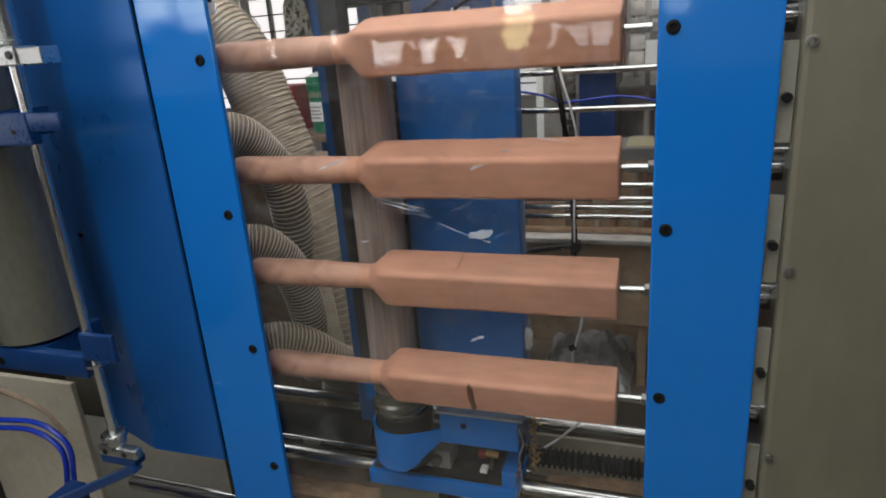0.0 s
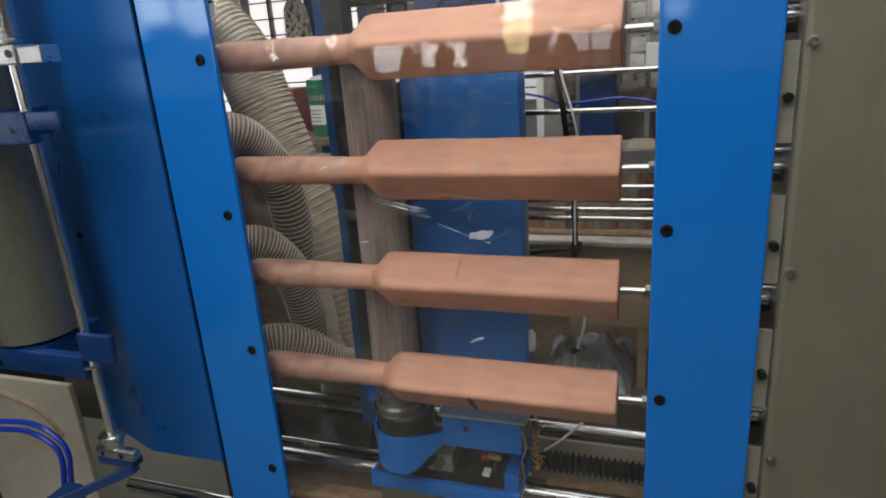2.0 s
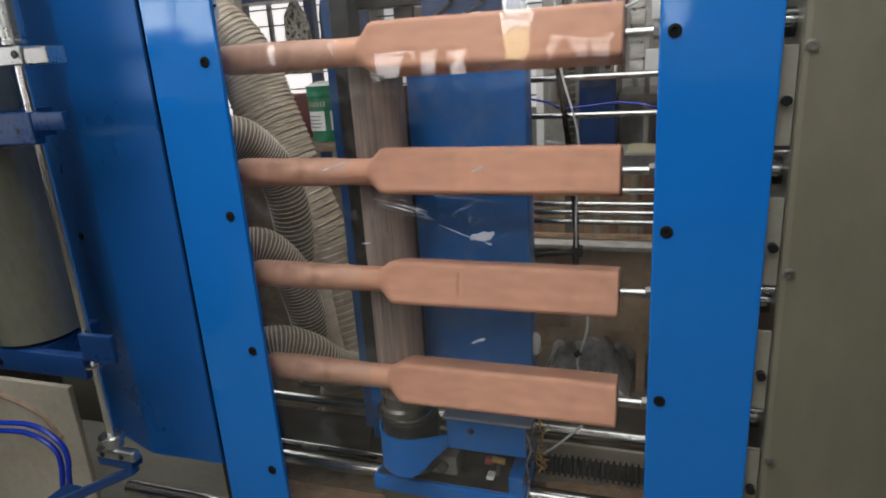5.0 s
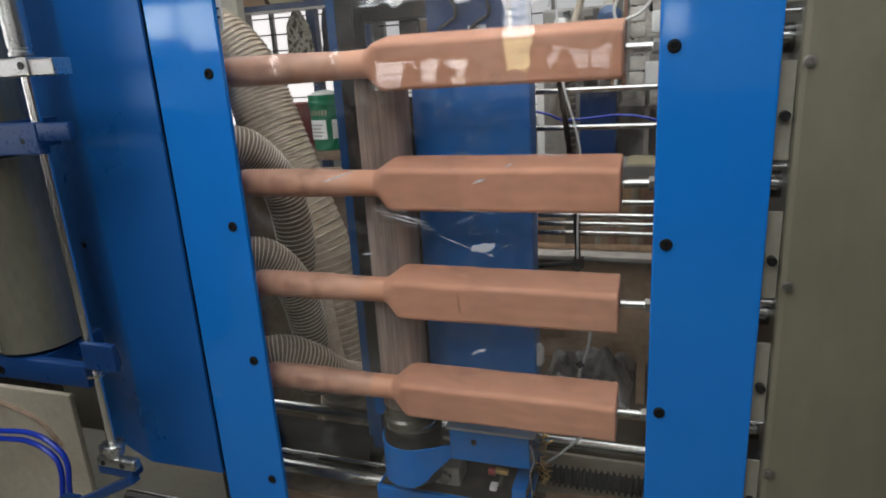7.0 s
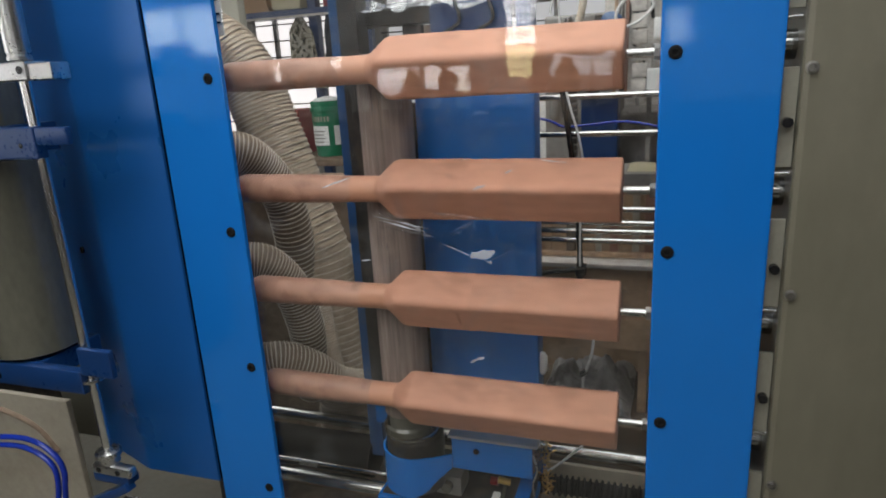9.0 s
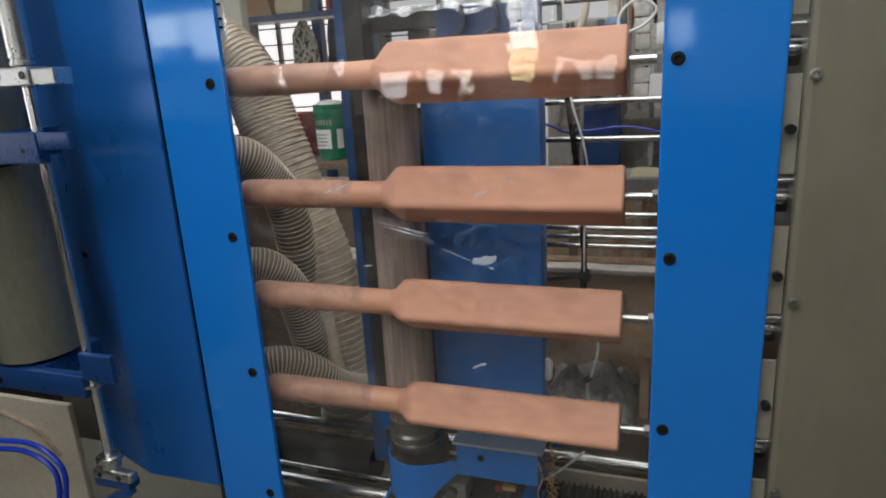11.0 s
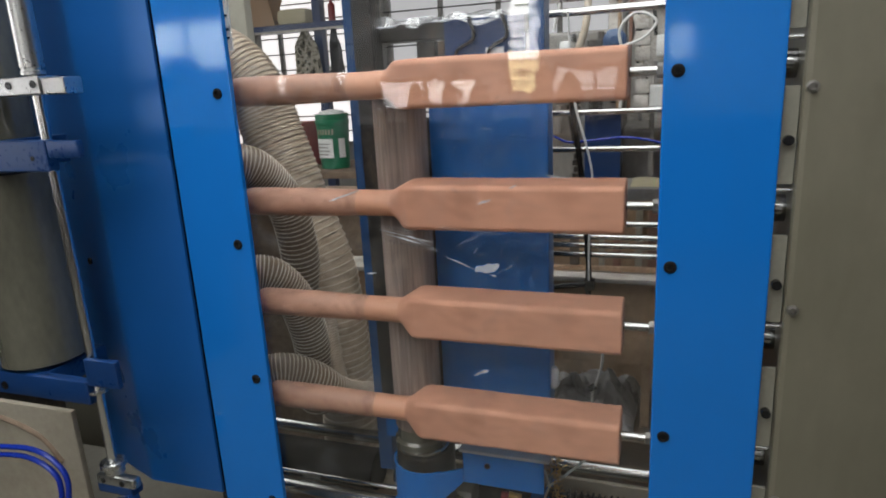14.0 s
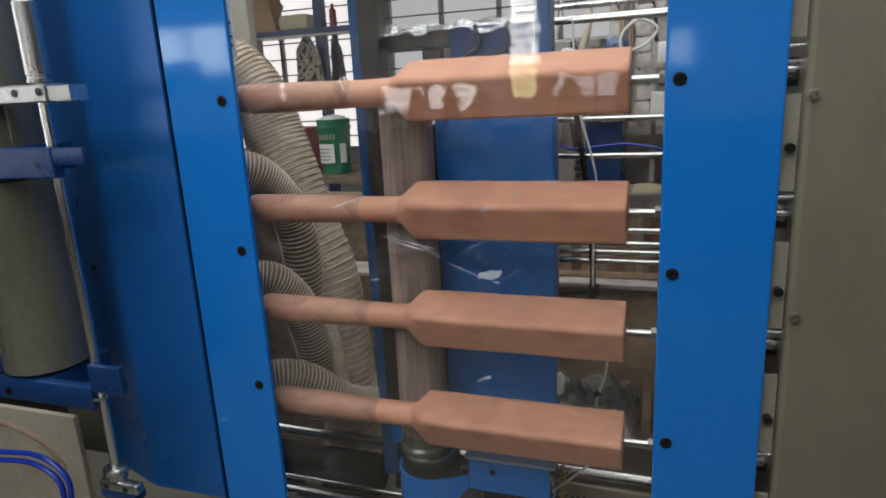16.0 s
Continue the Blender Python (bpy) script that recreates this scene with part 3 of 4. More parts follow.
def spindle(z):
    s = thing("drive_spindle", (0.95, BAT_Y, z), "steel drive spindle through the blue plate", "spindle", "drive spindles")
    part("centre_pin", rod(B(), (0.815, BAT_Y, z), (0.868, BAT_Y, z), 0.0085), STEEL, s)
    part("nut", rod(B(), (0.866, BAT_Y, z), (0.886, BAT_Y, z), 0.0135, seg=6), PINSTEEL, s)
    part("shaft", rod(B(), (0.931, BAT_Y, z), (1.0825, BAT_Y, z), 0.024), DARKCHROME, s, "polished steel shaft")
    part("tie_rod", rod(B(), (0.884, 0.03, z + 0.040), (1.0825, 0.03, z + 0.040), 0.0042, seg=14), RODSTEEL, s, "thin bright tie rod")
    part("collar", rod(B(), (0.90, BAT_Y, z), (0.93, BAT_Y, z), 0.034), DARK, s)
    part("set_knob", rod(B(), (1.069, 0.0, z - 0.118), (1.069, 0.0138, z - 0.118), 0.008), BLACK, s)


# ---- the wooden blanks ----
BAT_Y, BAT_Z = 0.08, (1.600, 1.358, 1.118, 0.877)
SIDE, SHOULDER, TIP, END = 0.0465, 0.290, -0.020, 0.818
FEED = 0.0039


def square_ring(bm, x, half, corner, seg=4):
    ring = []
    for q in range(4):
        for k in range(seg + 1):
            a = math.pi / 2 * (q + k / seg)
            cy, cz = ((1, 1), (-1, 1), (-1, -1), (1, -1))[q]
            ring.append(bm.verts.new((x, cy * (half - corner) + corner * math.cos(a), cz * (half - corner) + corner * math.sin(a))))
    return ring


def loft(bm, sections):
    rings = [square_ring(bm, *s) for s in sections]
    n = len(rings[0])
    for a, b in zip(rings, rings[1:]):
        for k in range(n):
            bm.faces.new((a[k], a[(k + 1) % n], b[(k + 1) % n], b[k]))
    bm.faces.new(rings[0][::-1]), bm.faces.new(rings[-1])
    return bm


def moved(bm, x, y, z):
    bmesh.ops.translate(bm, verts=bm.verts, vec=(x, y, z))
    return bm


def blot(x, half, z0, z1, seed):
    """A burnt stripe with a ragged outline, laid on the blank's front face."""
    bm, rows, n = B(), [], 22
    for i in range(n):
        u = i / (n - 1)
        w = half * min(1, 6 * u + 0.3, 6 * (1 - u) + 0.3)
        a = x - w * (1 + 0.35 * noise.noise((seed, u * 4, 0))) + 0.003 * noise.noise((seed, u * 3, 5))
        b = x + w * (1 + 0.35 * noise.noise((seed, u * 5, 9))) + 0.003 * noise.noise((seed, u * 3, 5))
        z = z0 + (z1 - z0) * u
        rows.append([bm.verts.new((q, y, z)) for q, y in ((a, -SIDE - 0.0004), (b, -SIDE - 0.0004), (b, -SIDE + 0.002), (a, -SIDE + 0.002))])
    for p, q in zip(rows, rows[1:]):
        for k in range(4):
            bm.faces.new((p[k], p[(k + 1) % 4], q[(k + 1) % 4], q[k]))
    bm.faces.new(rows[0]), bm.faces.new(rows[-1][::-1])
    return bm


def wooden_blank(z, mark):
    b = thing("wooden_blank", (0, BAT_Y, z), "sanded pinkish-brown wooden blank with square body and round handle", "wooden blank", "blanks in the machine")
    body = loft(B(), [(SHOULDER + 0.11, SIDE - 0.0006, 0.010), (END - 0.003, SIDE - 0.0006, 0.010), (END, SIDE - 0.003, 0.008)])
    part("body", moved(body, 0, BAT_Y, z), WOOD, b)
    neck = loft(B(), [(SHOULDER, 0.027, 0.0268), (SHOULDER + 0.010, 0.0315, 0.0295), (SHOULDER + 0.025, 0.040, 0.022), (SHOULDER + 0.036, 0.0447, 0.012), (SHOULDER + 0.048, SIDE, 0.010), (SHOULDER + 0.2, SIDE, 0.010)])
    shoulder = part("shoulder", moved(neck, 0, BAT_Y, z), WOOD, b, "freshly sanded sloping shoulder")
    handle = turned(B(), ((TIP, 0.014), (TIP + 0.001, 0.0195), (TIP + 0.004, 0.0245), (TIP + 0.009, 0.0285), (TIP + 0.016, 0.0308), (TIP + 0.025, 0.0316), (TIP + 0.16, 0.0312), (TIP + 0.24, 0.0295), (TIP + 0.30, 0.0275), (0.6, 0.0275)), 32, "x")
    part("handle", moved(handle, 0, BAT_Y, z), HANDLED, b)
    fresh = turned(B(), ((SHOULDER - 0.115, 0.0272), (SHOULDER - 0.112, 0.0279), (SHOULDER + 0.1, 0.0279)), 32, "x")
    part("sanded_grip", moved(fresh, 0, BAT_Y, z), FRESH, b, "freshly sanded orange end of the handle")
    if mark == 1:
        part("stain", moved(blot(0.515, 0.0065, -0.04, 0.041, 3.0), 0, BAT_Y, z), MARK, b, "dark burnt stripe across one face")
    elif mark == 2:
        faint = blot(0.5, 0.0028, -0.02, 0.03, 8.0)
        bmesh.ops.rotate(faint, verts=faint.verts, cent=(0, 0, 0), matrix=Matrix.Rotation(radians(-90), 3, "X"))
        part("stain", moved(faint, 0, BAT_Y, z), FAINT, b, "faint darker scratch")
    return b, shoulder


# ---- the sanding carriage ----


def carriage():
    c = thing("sanding_carriage", (0.35, 0.3, 0.45), "blue sanding carriage with a tall brown abrasive drum", "machine carriage")
    dx, dy = 0.285, 0.157
    part("drum", moved(turned(B(), ((0.80, 0.05), (0.802, 0.0575), (1.625, 0.0575), (1.63, 0.05)), 48), dx, dy, 0), ABRASIVE, c, "tall worn brown abrasive drum")
    part("drum_rim", moved(turned(B(), ((0.745, 0.056), (0.748, 0.062), (0.766, 0.062), (0.772, 0.056), (0.80, 0.054)), 40), dx, dy, 0), GREYMETAL, c, "worn grey steel rim")
    part("pulley", moved(turned(B(), ((0.60, 0.07), (0.735, 0.0715), (0.741, 0.069), (0.743, 0.05)), 48), 0.296, 0.16, 0), DARK, c, "dark greasy pulley")
    part("steel_ring", moved(turned(B(), ((0.742, 0.062), (0.7435, 0.066), (0.750, 0.066), (0.7515, 0.062)), 48), 0.292, 0.158, 0), STEEL, c)
    # guard: round in front, open at the back, running out to the bracket
    line = [(0.215, 0.25), (0.215, 0.165)] + [(0.298 - 0.083 * math.cos(a), 0.16 - 0.083 * math.sin(a)) for a in [math.pi * k / 14 for k in range(1, 11)]] + [(0.362, 0.098), (0.401, 0.125)]
    part("guard", wall_along(line, [0.605] * 10 + [0.612, 0.622, 0.640, 0.672], 0.708, 0.005), BLUE, c, "blue bent steel guard round the pulley")
    part("bracket", box(B(), 0.399, 0.593, 0.13, 0.29, 0.668, 0.75, 0.003), BLUE, c)
    part("top_plate", box(B(), 0.392, 0.606, 0.126, 0.285, 0.7515, 0.758, 0.001), BRUSHED, c, "brushed bare steel plate")
    bolt(c, 0.46, 0.13, 0.722, 0.0075)
    part("base", box(B(), 0.19, 0.585, 0.13, 0.52, 0.512, 0.553, 0.004), BLUE, c)
    part("slider", box(B(), 0.205, 0.375, 0.15, 0.27, 0.437, 0.511, 0.004), BEIGE, c, "beige slide block under the base")
    part("slider", box(B(), 0.43, 0.575, 0.15, 0.27, 0.437, 0.511, 0.004), GREYPART, c, "grey slide block under the base")
    # dark plate laid on the base in place of its shadowed, dusty inside
    part("base_tray", box(B(), 0.2, 0.575, 0.142, 0.5, 0.5535, 0.5565), DARK, c, "dark dusty plate for the shade over the base")
    bear = part("bearing_block", box(B(), 0.335, 0.405, 0.17, 0.24, 0.557, 0.612, 0.006), GREYPART, c, "grey cast bearing block")
    part("shaft_end", rod(B(), (0.37, 0.155, 0.586), (0.37, 0.175, 0.586), 0.014), GREYMETAL, bear)
    part("tab", box(B(), 0.172, 0.205, 0.2, 0.25, 0.72, 0.80, 0.003), BLUE, c)
    part("fitting", rod(B(), (0.477, 0.19, 0.605), (0.495, 0.19, 0.605), 0.010), RED, c, "red plastic air fitting")
    part("fitting", rod(B(), (0.495, 0.19, 0.61), (0.525, 0.195, 0.603), 0.008), BRASS, c, "brass air fitting")
    part("valve", box(B(), 0.48, 0.498, 0.175, 0.2, 0.557, 0.567, 0.002), WHITE, c, "white plastic valve")
    part("strut", rod(B(), (0.503, 0.2, 0.554), (0.513, 0.2, 0.61), 0.006), GREYMETAL, c)
    part("wedge", box(B(), 0.545, 0.58, 0.14, 0.26, 0.5535, 0.60, 0.003), BLUE, c)
    part("wire", sweep(B(), smooth_path([(0.596, 0.128, 0.735), (0.606, 0.122, 0.70), (0.596, 0.121, 0.66), (0.60, 0.121, 0.60), (0.588, 0.125, 0.54)], 30), 0.0022, 6), ALU, c, "bare bent wire")
    # column with its cover
    part("post", box(B(), 0.10, 0.142, 0.29, 0.36, 0.554, 2.1, 0.003), POSTBLUE, c)
    part("post", box(B(), 0.54, 0.574, 0.302, 0.37, 0.554, 2.1, 0.003), POSTBLUE, c)
    # two dark sheets stand in for the shade around the drum
    part("recess", box(B(), 0.1425, 0.539, 0.31, 0.32, 0.7, 1.52), DARK, c, "dark back plate for the shade behind the drum")
    part("recess", box(B(), 0.1425, 0.19, 0.25, 0.309, 0.80, 2.1, 0.003), DARK, c, "dark upright for the shade beside the drum")
    part("cover", box(B(), 0.322, 0.592, 0.235, 0.3, 0.79, 1.585, 0.006), BLUEDUST, c, "blue sheet steel cover")
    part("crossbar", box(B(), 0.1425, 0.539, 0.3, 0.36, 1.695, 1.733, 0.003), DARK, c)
    part("motor_plate", box(B(), 0.35, 0.535, 0.29, 0.2995, 1.588, 1.733, 0.002), NAVY, c, "dark blue motor plate")
    part("plate_tag", box(B(), 0.447, 0.487, 0.284, 0.2895, 1.622, 1.668, 0.001), WHITE, c, "pale tag on the motor plate")
    part("plate_tag", box(B(), 0.497, 0.505, 0.284, 0.2895, 1.615, 1.66, 0.001), YELLOW, c, "yellow tag on the motor plate")
    part("motor_clip", box(B(), 0.33, 0.347, 0.3, 0.33, 1.60, 1.69, 0.003), SHADEWOOD, c)
    for x in (0.35, 0.425):
        part("coil", sweep(B(), smooth_path([(x + 0.06, 0.286, 1.735), (x + 0.072, 0.277, 1.69), (x + 0.03, 0.279, 1.66), (x + 0.044, 0.283, 1.6)], 20), 0.0045, 8), BLACK, c)
    chips = B()
    for k in range(110):
        x, y, z = 0.606 + random.uniform(-0.012, 0.01), 0.25 + random.uniform(-0.02, 0.02), 0.545 + 0.0014 * k
        rod(chips, (x, y, z), (x + random.uniform(-0.012, 0.012), y + random.uniform(-0.01, 0.01), z + random.uniform(-0.008, 0.012)), random.uniform(0.0007, 0.0018), seg=6)
    part("chip_tangle", chips, BRASS, c, "tangle of glittering shavings")
    part("motor", moved(turned(B(), ((1.60, 0.02), (1.602, 0.05), (1.69, 0.05), (1.694, 0.04)), 28), 0.37, 0.36, 0), NAVY, c, "dark blue drive motor under the crossbar")
    part("motor_box", box(B(), 0.27, 0.318, 0.32, 0.37, 1.58, 1.694, 0.004), DARK, c)
    film, rows = B(), []
    for i in range(36):
        u = i / 35
        rows.append([film.verts.new((0.185 + 0.3 * u + 0.006 * noise.noise((i * 0.4, j, 0)), 0.27 + 0.12 * j / 9, 1.744 + 0.014 * noise.noise((u * 7, j * 0.35, 4)) - (0.018 + 0.014 * noise.noise((u * 5, 2, 0))) * (j < 2))) for j in range(10)])
    for a, d in zip(rows, rows[1:]):
        for j in range(9):
            film.faces.new((a[j], d[j], d[j + 1], a[j + 1]))
    bmesh.ops.solidify(film, geom=film.faces[:], thickness=0.002)
    part("draped_film", film, FILM, c, "crumpled clear film draped over the crossbar")
    part("lug", moved(turned(B(), ((0, 0.006), (0.01, 0.012), (0.045, 0.012), (0.055, 0.006)), 20), 0.597, 0.26, 0.875), WHITE, c, "pale plastic cap at the cover's edge")
    return c


def wall_along(line, z0, z1, thick):
    """An upright bent strip along a plan line, with thickness to the inside."""
    bm, rows = B(), []
    feet = z0 if isinstance(z0, list) else [z0] * len(line)
    for k, p in enumerate(line):
        z0 = feet[k]
        a, b = Vector(line[max(k - 1, 0)]), Vector(line[min(k + 1, len(line) - 1)])
        d = (b - a).normalized()
        q = Vector(p) + Vector((-d.y, d.x)) * thick
        rows.append([bm.verts.new((*p, z0)), bm.verts.new((*p, z1)), bm.verts.new((q.x, q.y, z1)), bm.verts.new((q.x, q.y, z0))])
    for p, q in zip(rows, rows[1:]):
        for k in range(4):
            bm.faces.new((p[k], p[(k + 1) % 4], q[(k + 1) % 4], q[k]))
    bm.faces.new(rows[0]), bm.faces.new(rows[-1][::-1])
    return bm


def crumpled(name, x0, x1, y0, y1, z, height, seed, material, label, category, n=26):
    """A crumpled sheet lying on a support: many small folds, thicker than paper."""
    bm = B()
    rows = []
    for i in range(n):
        row = []
        for j in range(n):
            u, v = i / (n - 1), j / (n - 1)
            w = noise.noise((u * 2.5 + seed, v * 2.5, 0)) + 0.7 * abs(noise.noise((u * 5 + seed, v * 6, 3))) - 0.35 * abs(noise.noise((u * 12 + seed, v * 12, 6)))
            edge = math.sin(min(1, 2.4 * min(u, 1 - u, v, 1 - v)) * math.pi / 2) ** 0.7
            wob = 0.12 * noise.noise((u * 2, v * 2, seed))
            row.append(bm.verts.new((x0 + (x1 - x0) * (u + wob * (v - 0.5)), y0 + (y1 - y0) * (v + wob * (u - 0.5)), z + height * edge * (0.45 + 0.55 * w) + 0.004)))
        rows.append(row)
    for a, b in zip(rows, rows[1:]):
        for j in range(n - 1):
            bm.faces.new((a[j], b[j], b[j + 1], a[j + 1]))
    ext = bmesh.ops.solidify(bm, geom=bm.faces[:], thickness=0.003)
    return single(name, bm, material, label, category)


# ---- the lift beside the plate ----


def lift():
    f = thing("lift_unit", (-0.6, 0.05, 0.0), "grey air cylinder in blue brackets with polished guide rod", "machine unit")
    rx, ry = -0.5, 0.0
    part("guide_rod", rod(B(), (rx, ry, 0.57), (rx, ry, 1.68), 0.0118), RODSTEEL, f, "polished steel guide rod")
    part("rod_sleeve", moved(turned(B(), ((1.662, 0.02), (1.664, 0.026), (1.672, 0.026), (1.674, 0.0235), (1.679, 0.0235), (1.681, 0.026), (1.69, 0.026), (1.84, 0.0255), (1.845, 0.02)), 32), rx, ry, 0), ALU, f, "aluminium sleeve with grooves")
    part("knob", moved(turned(B(), ((1.845, 0.012), (1.86, 0.016), (1.885, 0.016), (1.89, 0.01)), 20), rx, ry, 0), BLACK, f)
    clamp = part("clamp", box(B(), -0.72, -0.455, -0.03, 0.03, 1.619, 1.66, 0.003), ALU, f, "aluminium clamp block")
    part("clamp_end", box(B(), -0.4545, -0.386, -0.025, 0.025, 1.618, 1.655, 0.003), ALU, clamp)
    for x in (-0.472, -0.548):
        part("hole", moved_rot(turned(B(), ((0, 0.009), (0.002, 0.009)), 16), x, ry - 0.0305, 1.642), BLACK, clamp)
    # upper and lower blue brackets
    up = part("bracket", box(box(B(), -1.0, -0.475, -0.03, 0.0, 1.443, 1.517, 0.004), -1.0, -0.655, 0.0005, 0.19, 1.443, 1.5165, 0.004), NAVY, f)
    part("bracket_block", box(B(), -0.4745, -0.378, -0.028, -0.012, 1.475, 1.515, 0.004), NAVY, up)
    part("hole", moved_rot(turned(B(), ((0, 0.006), (0.002, 0.006)), 12), -0.52, ry - 0.0305, 1.475), BLACK, up)
    low = part("bracket", box(box(B(), -1.0, -0.5, -0.03, 0.0, 0.835, 0.9, 0.006), -1.0, -0.665, 0.0005, 0.19, 0.84, 0.9, 0.004), NAVY, f)
    part("bracket_block", box(B(), -0.4995, -0.395, -0.028, -0.012, 0.89, 0.965, 0.004), NAVY, low)
    part("hole", moved_rot(turned(B(), ((0, 0.012), (0.002, 0.012)), 16), -0.80, ry - 0.0305, 0.86), BLACK, low)
    part("side_arm", box(B(), -1.0, -0.83, ry - 0.02, ry + 0.04, 0.906, 1.2, 0.006), NAVY, low)
    part("cylinder", moved(turned(B(), ((0.908, 0.10), (0.912, 0.112), (1.43, 0.112), (1.434, 0.10)), 48), -0.76, 0.075, 0), CYLINDER, f, "glossy dark grey cylinder body")
    part("cylinder", moved(turned(B(), ((1.517, 0.10), (2.2, 0.10)), 48), -0.76, 0.075, 0), CYLINDER, f, "glossy dark grey cylinder body")
    # foot of the rod
    part("rod_flange", moved(turned(B(), ((0.622, 0.026), (0.64, 0.026), (0.642, 0.033), (0.655, 0.033), (0.657, 0.026)), 32), rx, ry, 0), ALU, f, "aluminium flange bearing")
    plate = part("flange_plate", box(B(), rx - 0.045, rx + 0.085, ry - 0.024, ry + 0.004, 0.592, 0.6215, 0.008), ALU, f, "aluminium flange plate with two holes")
    for x in (rx - 0.02, rx + 0.045):
        part("hole", moved_rot(turned(B(), ((0, 0.008), (0.002, 0.008)), 16), x, ry - 0.0245, 0.607), BLACK, plate)
    part("collar", moved(turned(B(), ((0.862, 0.018), (0.863, 0.028), (0.870, 0.028), (0.871, 0.018)), 24), rx, ry, 0), ALU, f)
    part("foot", box(B(), rx - 0.05, rx + 0.07, ry - 0.02, 0.02, 0.565, 0.5915, 0.006), NAVY, f)
    strut = box(B(), -0.25, 0.17, -0.03, 0.0, -0.012, 0.012, 0.004)
    bmesh.ops.transform(strut, matrix=pose(-0.58, 0.0, 0.487, 0, -28, 0), verts=strut.verts)
    part("strut", strut, NAVY, f)
    part("foot_post", box(B(), -0.86, -0.8, 0.0, 0.1, -0.238, 0.36), NAVY, f)
    # added out of view to darken reflections in the panel and cylinder
    part("column", box(B(), -2.3, -1.55, -0.2, 0.7, -0.238, 2.6, 0.006), DARK, f, "unseen dark block that darkens reflections")
    # it stands a hand's length in front of the panel
    eye, near = Vector((0.881, -1.135, 1.595)), 0.87
    f.scale = (near, near, near)
    f.location = eye + near * (f.location - eye)


def moved_rot(bm, x, y, z):
    bmesh.ops.transform(bm, matrix=pose(x, y, z, 90), verts=bm.verts)
    return bm


def tailstock_cover():
    c = thing("tailstock_cover", (-1.1, 0.16, 0), "beige-painted steel cover with a curved dark seam", "machine cover")
    # lighter than the headstock's beige, to offset the lift's shadow on it
    part("cover", box(B(), -1.6, -0.775, 0.12, 0.138, 0.02, 0.70, 0.004), CREAM, c)
    part("seam", sweep(B(), smooth_path([(-1.4, 0.119, 0.66), (-1.1, 0.119, 0.645), (-0.93, 0.119, 0.60), (-0.85, 0.119, 0.52)], 40), 0.009, 8), DUSTY, c)


def air_line(points, r, material, label, group=""):
    single("air_line", sweep(B(), smooth_path(points, 60), r, 10), material, label, "hose", group)


# ---- dust hoses ----


def dust_hose(points, radius, pitch, wall, rib, label, ribbing=None):
    length = sum((Vector(a) - Vector(b)).length for a, b in zip(points, points[1:]))
    h = thing("dust_hose", points[-1], label, "hose", "dust hoses")
    per = 4
    n = int(length / pitch * per)
    path = smooth_path(points, n)
    part("hose_wall", sweep(B(), path, lambda i: radius * (0.985 if i % per == 0 else 0.95 if i % per == 2 else 0.968), 28), wall, h)
    fine = smooth_path(points, int(length / pitch) * 20)
    side, coil = None, []
    for i, c in enumerate(fine):
        ahead = (fine[min(i + 1, len(fine) - 1)] - fine[max(i - 1, 0)]).normalized()
        side = (ahead.orthogonal() if side is None else side - ahead * side.dot(ahead)).normalized()
        up, a = ahead.cross(side), math.tau * i / 20
        coil.append(c + radius * 0.985 * (math.cos(a) * side + math.sin(a) * up))
    part("rib", sweep(B(), coil, pitch * rib, 6), ribbing or RIB, h, "pale spiral rib")


# ---- build ----
workshop()
for k, (a, b) in enumerate(((-5.6, -2.2), (-2.0, 1.1), (1.4, 4.8))):
    window_grille("window_%d" % (k + 1), a, b, 5.55, 0.95, 3.4, -1, 0.17)
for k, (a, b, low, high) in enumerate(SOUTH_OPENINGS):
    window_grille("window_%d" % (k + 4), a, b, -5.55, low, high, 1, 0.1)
frame_of_machine()
control_box()
blanks = []
for z, mark in zip(BAT_Z, (0, 0, 2, 1)):
    spindle(z)
    blanks.append(wooden_blank(z, mark))
slide = carriage()
lift()
tailstock_cover()
dust_hose([(-0.60, 0.5, 1.735), (-0.44, 0.5, 1.73), (-0.34, 0.5, 1.695), (-0.275, 0.5, 1.635), (-0.235, 0.5, 1.56), (-0.21, 0.5, 1.48), (-0.172, 0.5, 1.367), (-0.13, 0.5, 1.232), (-0.077, 0.5, 1.075), (-0.06, 0.5, 0.93), (-0.048, 0.5, 0.779), (-0.042, 0.5, 0.621), (-0.051, 0.5, 0.431)], 0.089, 0.0178, TANHOSE, 0.13, "wide beige ribbed dust hose, dusty")
BEND = "grey ribbed dust hose bending out of the hood"
dust_hose([(-0.24, 0.18, 1.435), (-0.204, 0.2, 1.433), (-0.162, 0.22, 1.423), (-0.126, 0.25, 1.412), (-0.106, 0.3, 1.365), (-0.092, 0.35, 1.288), (-0.093, 0.385, 1.171), (-0.115, 0.42, 1.036)], 0.055, 0.0085, GREYHOSE, 0.17, BEND, PALERIB)
dust_hose([(-0.22, 0.17, 1.143), (-0.175, 0.18, 1.143), (-0.138, 0.2, 1.138), (-0.091, 0.23, 1.128), (-0.062, 0.28, 1.06), (-0.053, 0.32, 0.955), (-0.064, 0.36, 0.822), (-0.093, 0.4, 0.668)], 0.052, 0.0085, GREYHOSE, 0.17, BEND, PALERIB)
dust_hose([(-0.21, 0.15, 0.863), (-0.166, 0.16, 0.863), (-0.118, 0.18, 0.863), (-0.066, 0.21, 0.864), (-0.017, 0.26, 0.825), (0.012, 0.33, 0.75), (0.02, 0.42, 0.69), (0.02, 0.5, 0.66)], 0.052, 0.0085, GREYHOSE, 0.17, BEND, PALERIB)
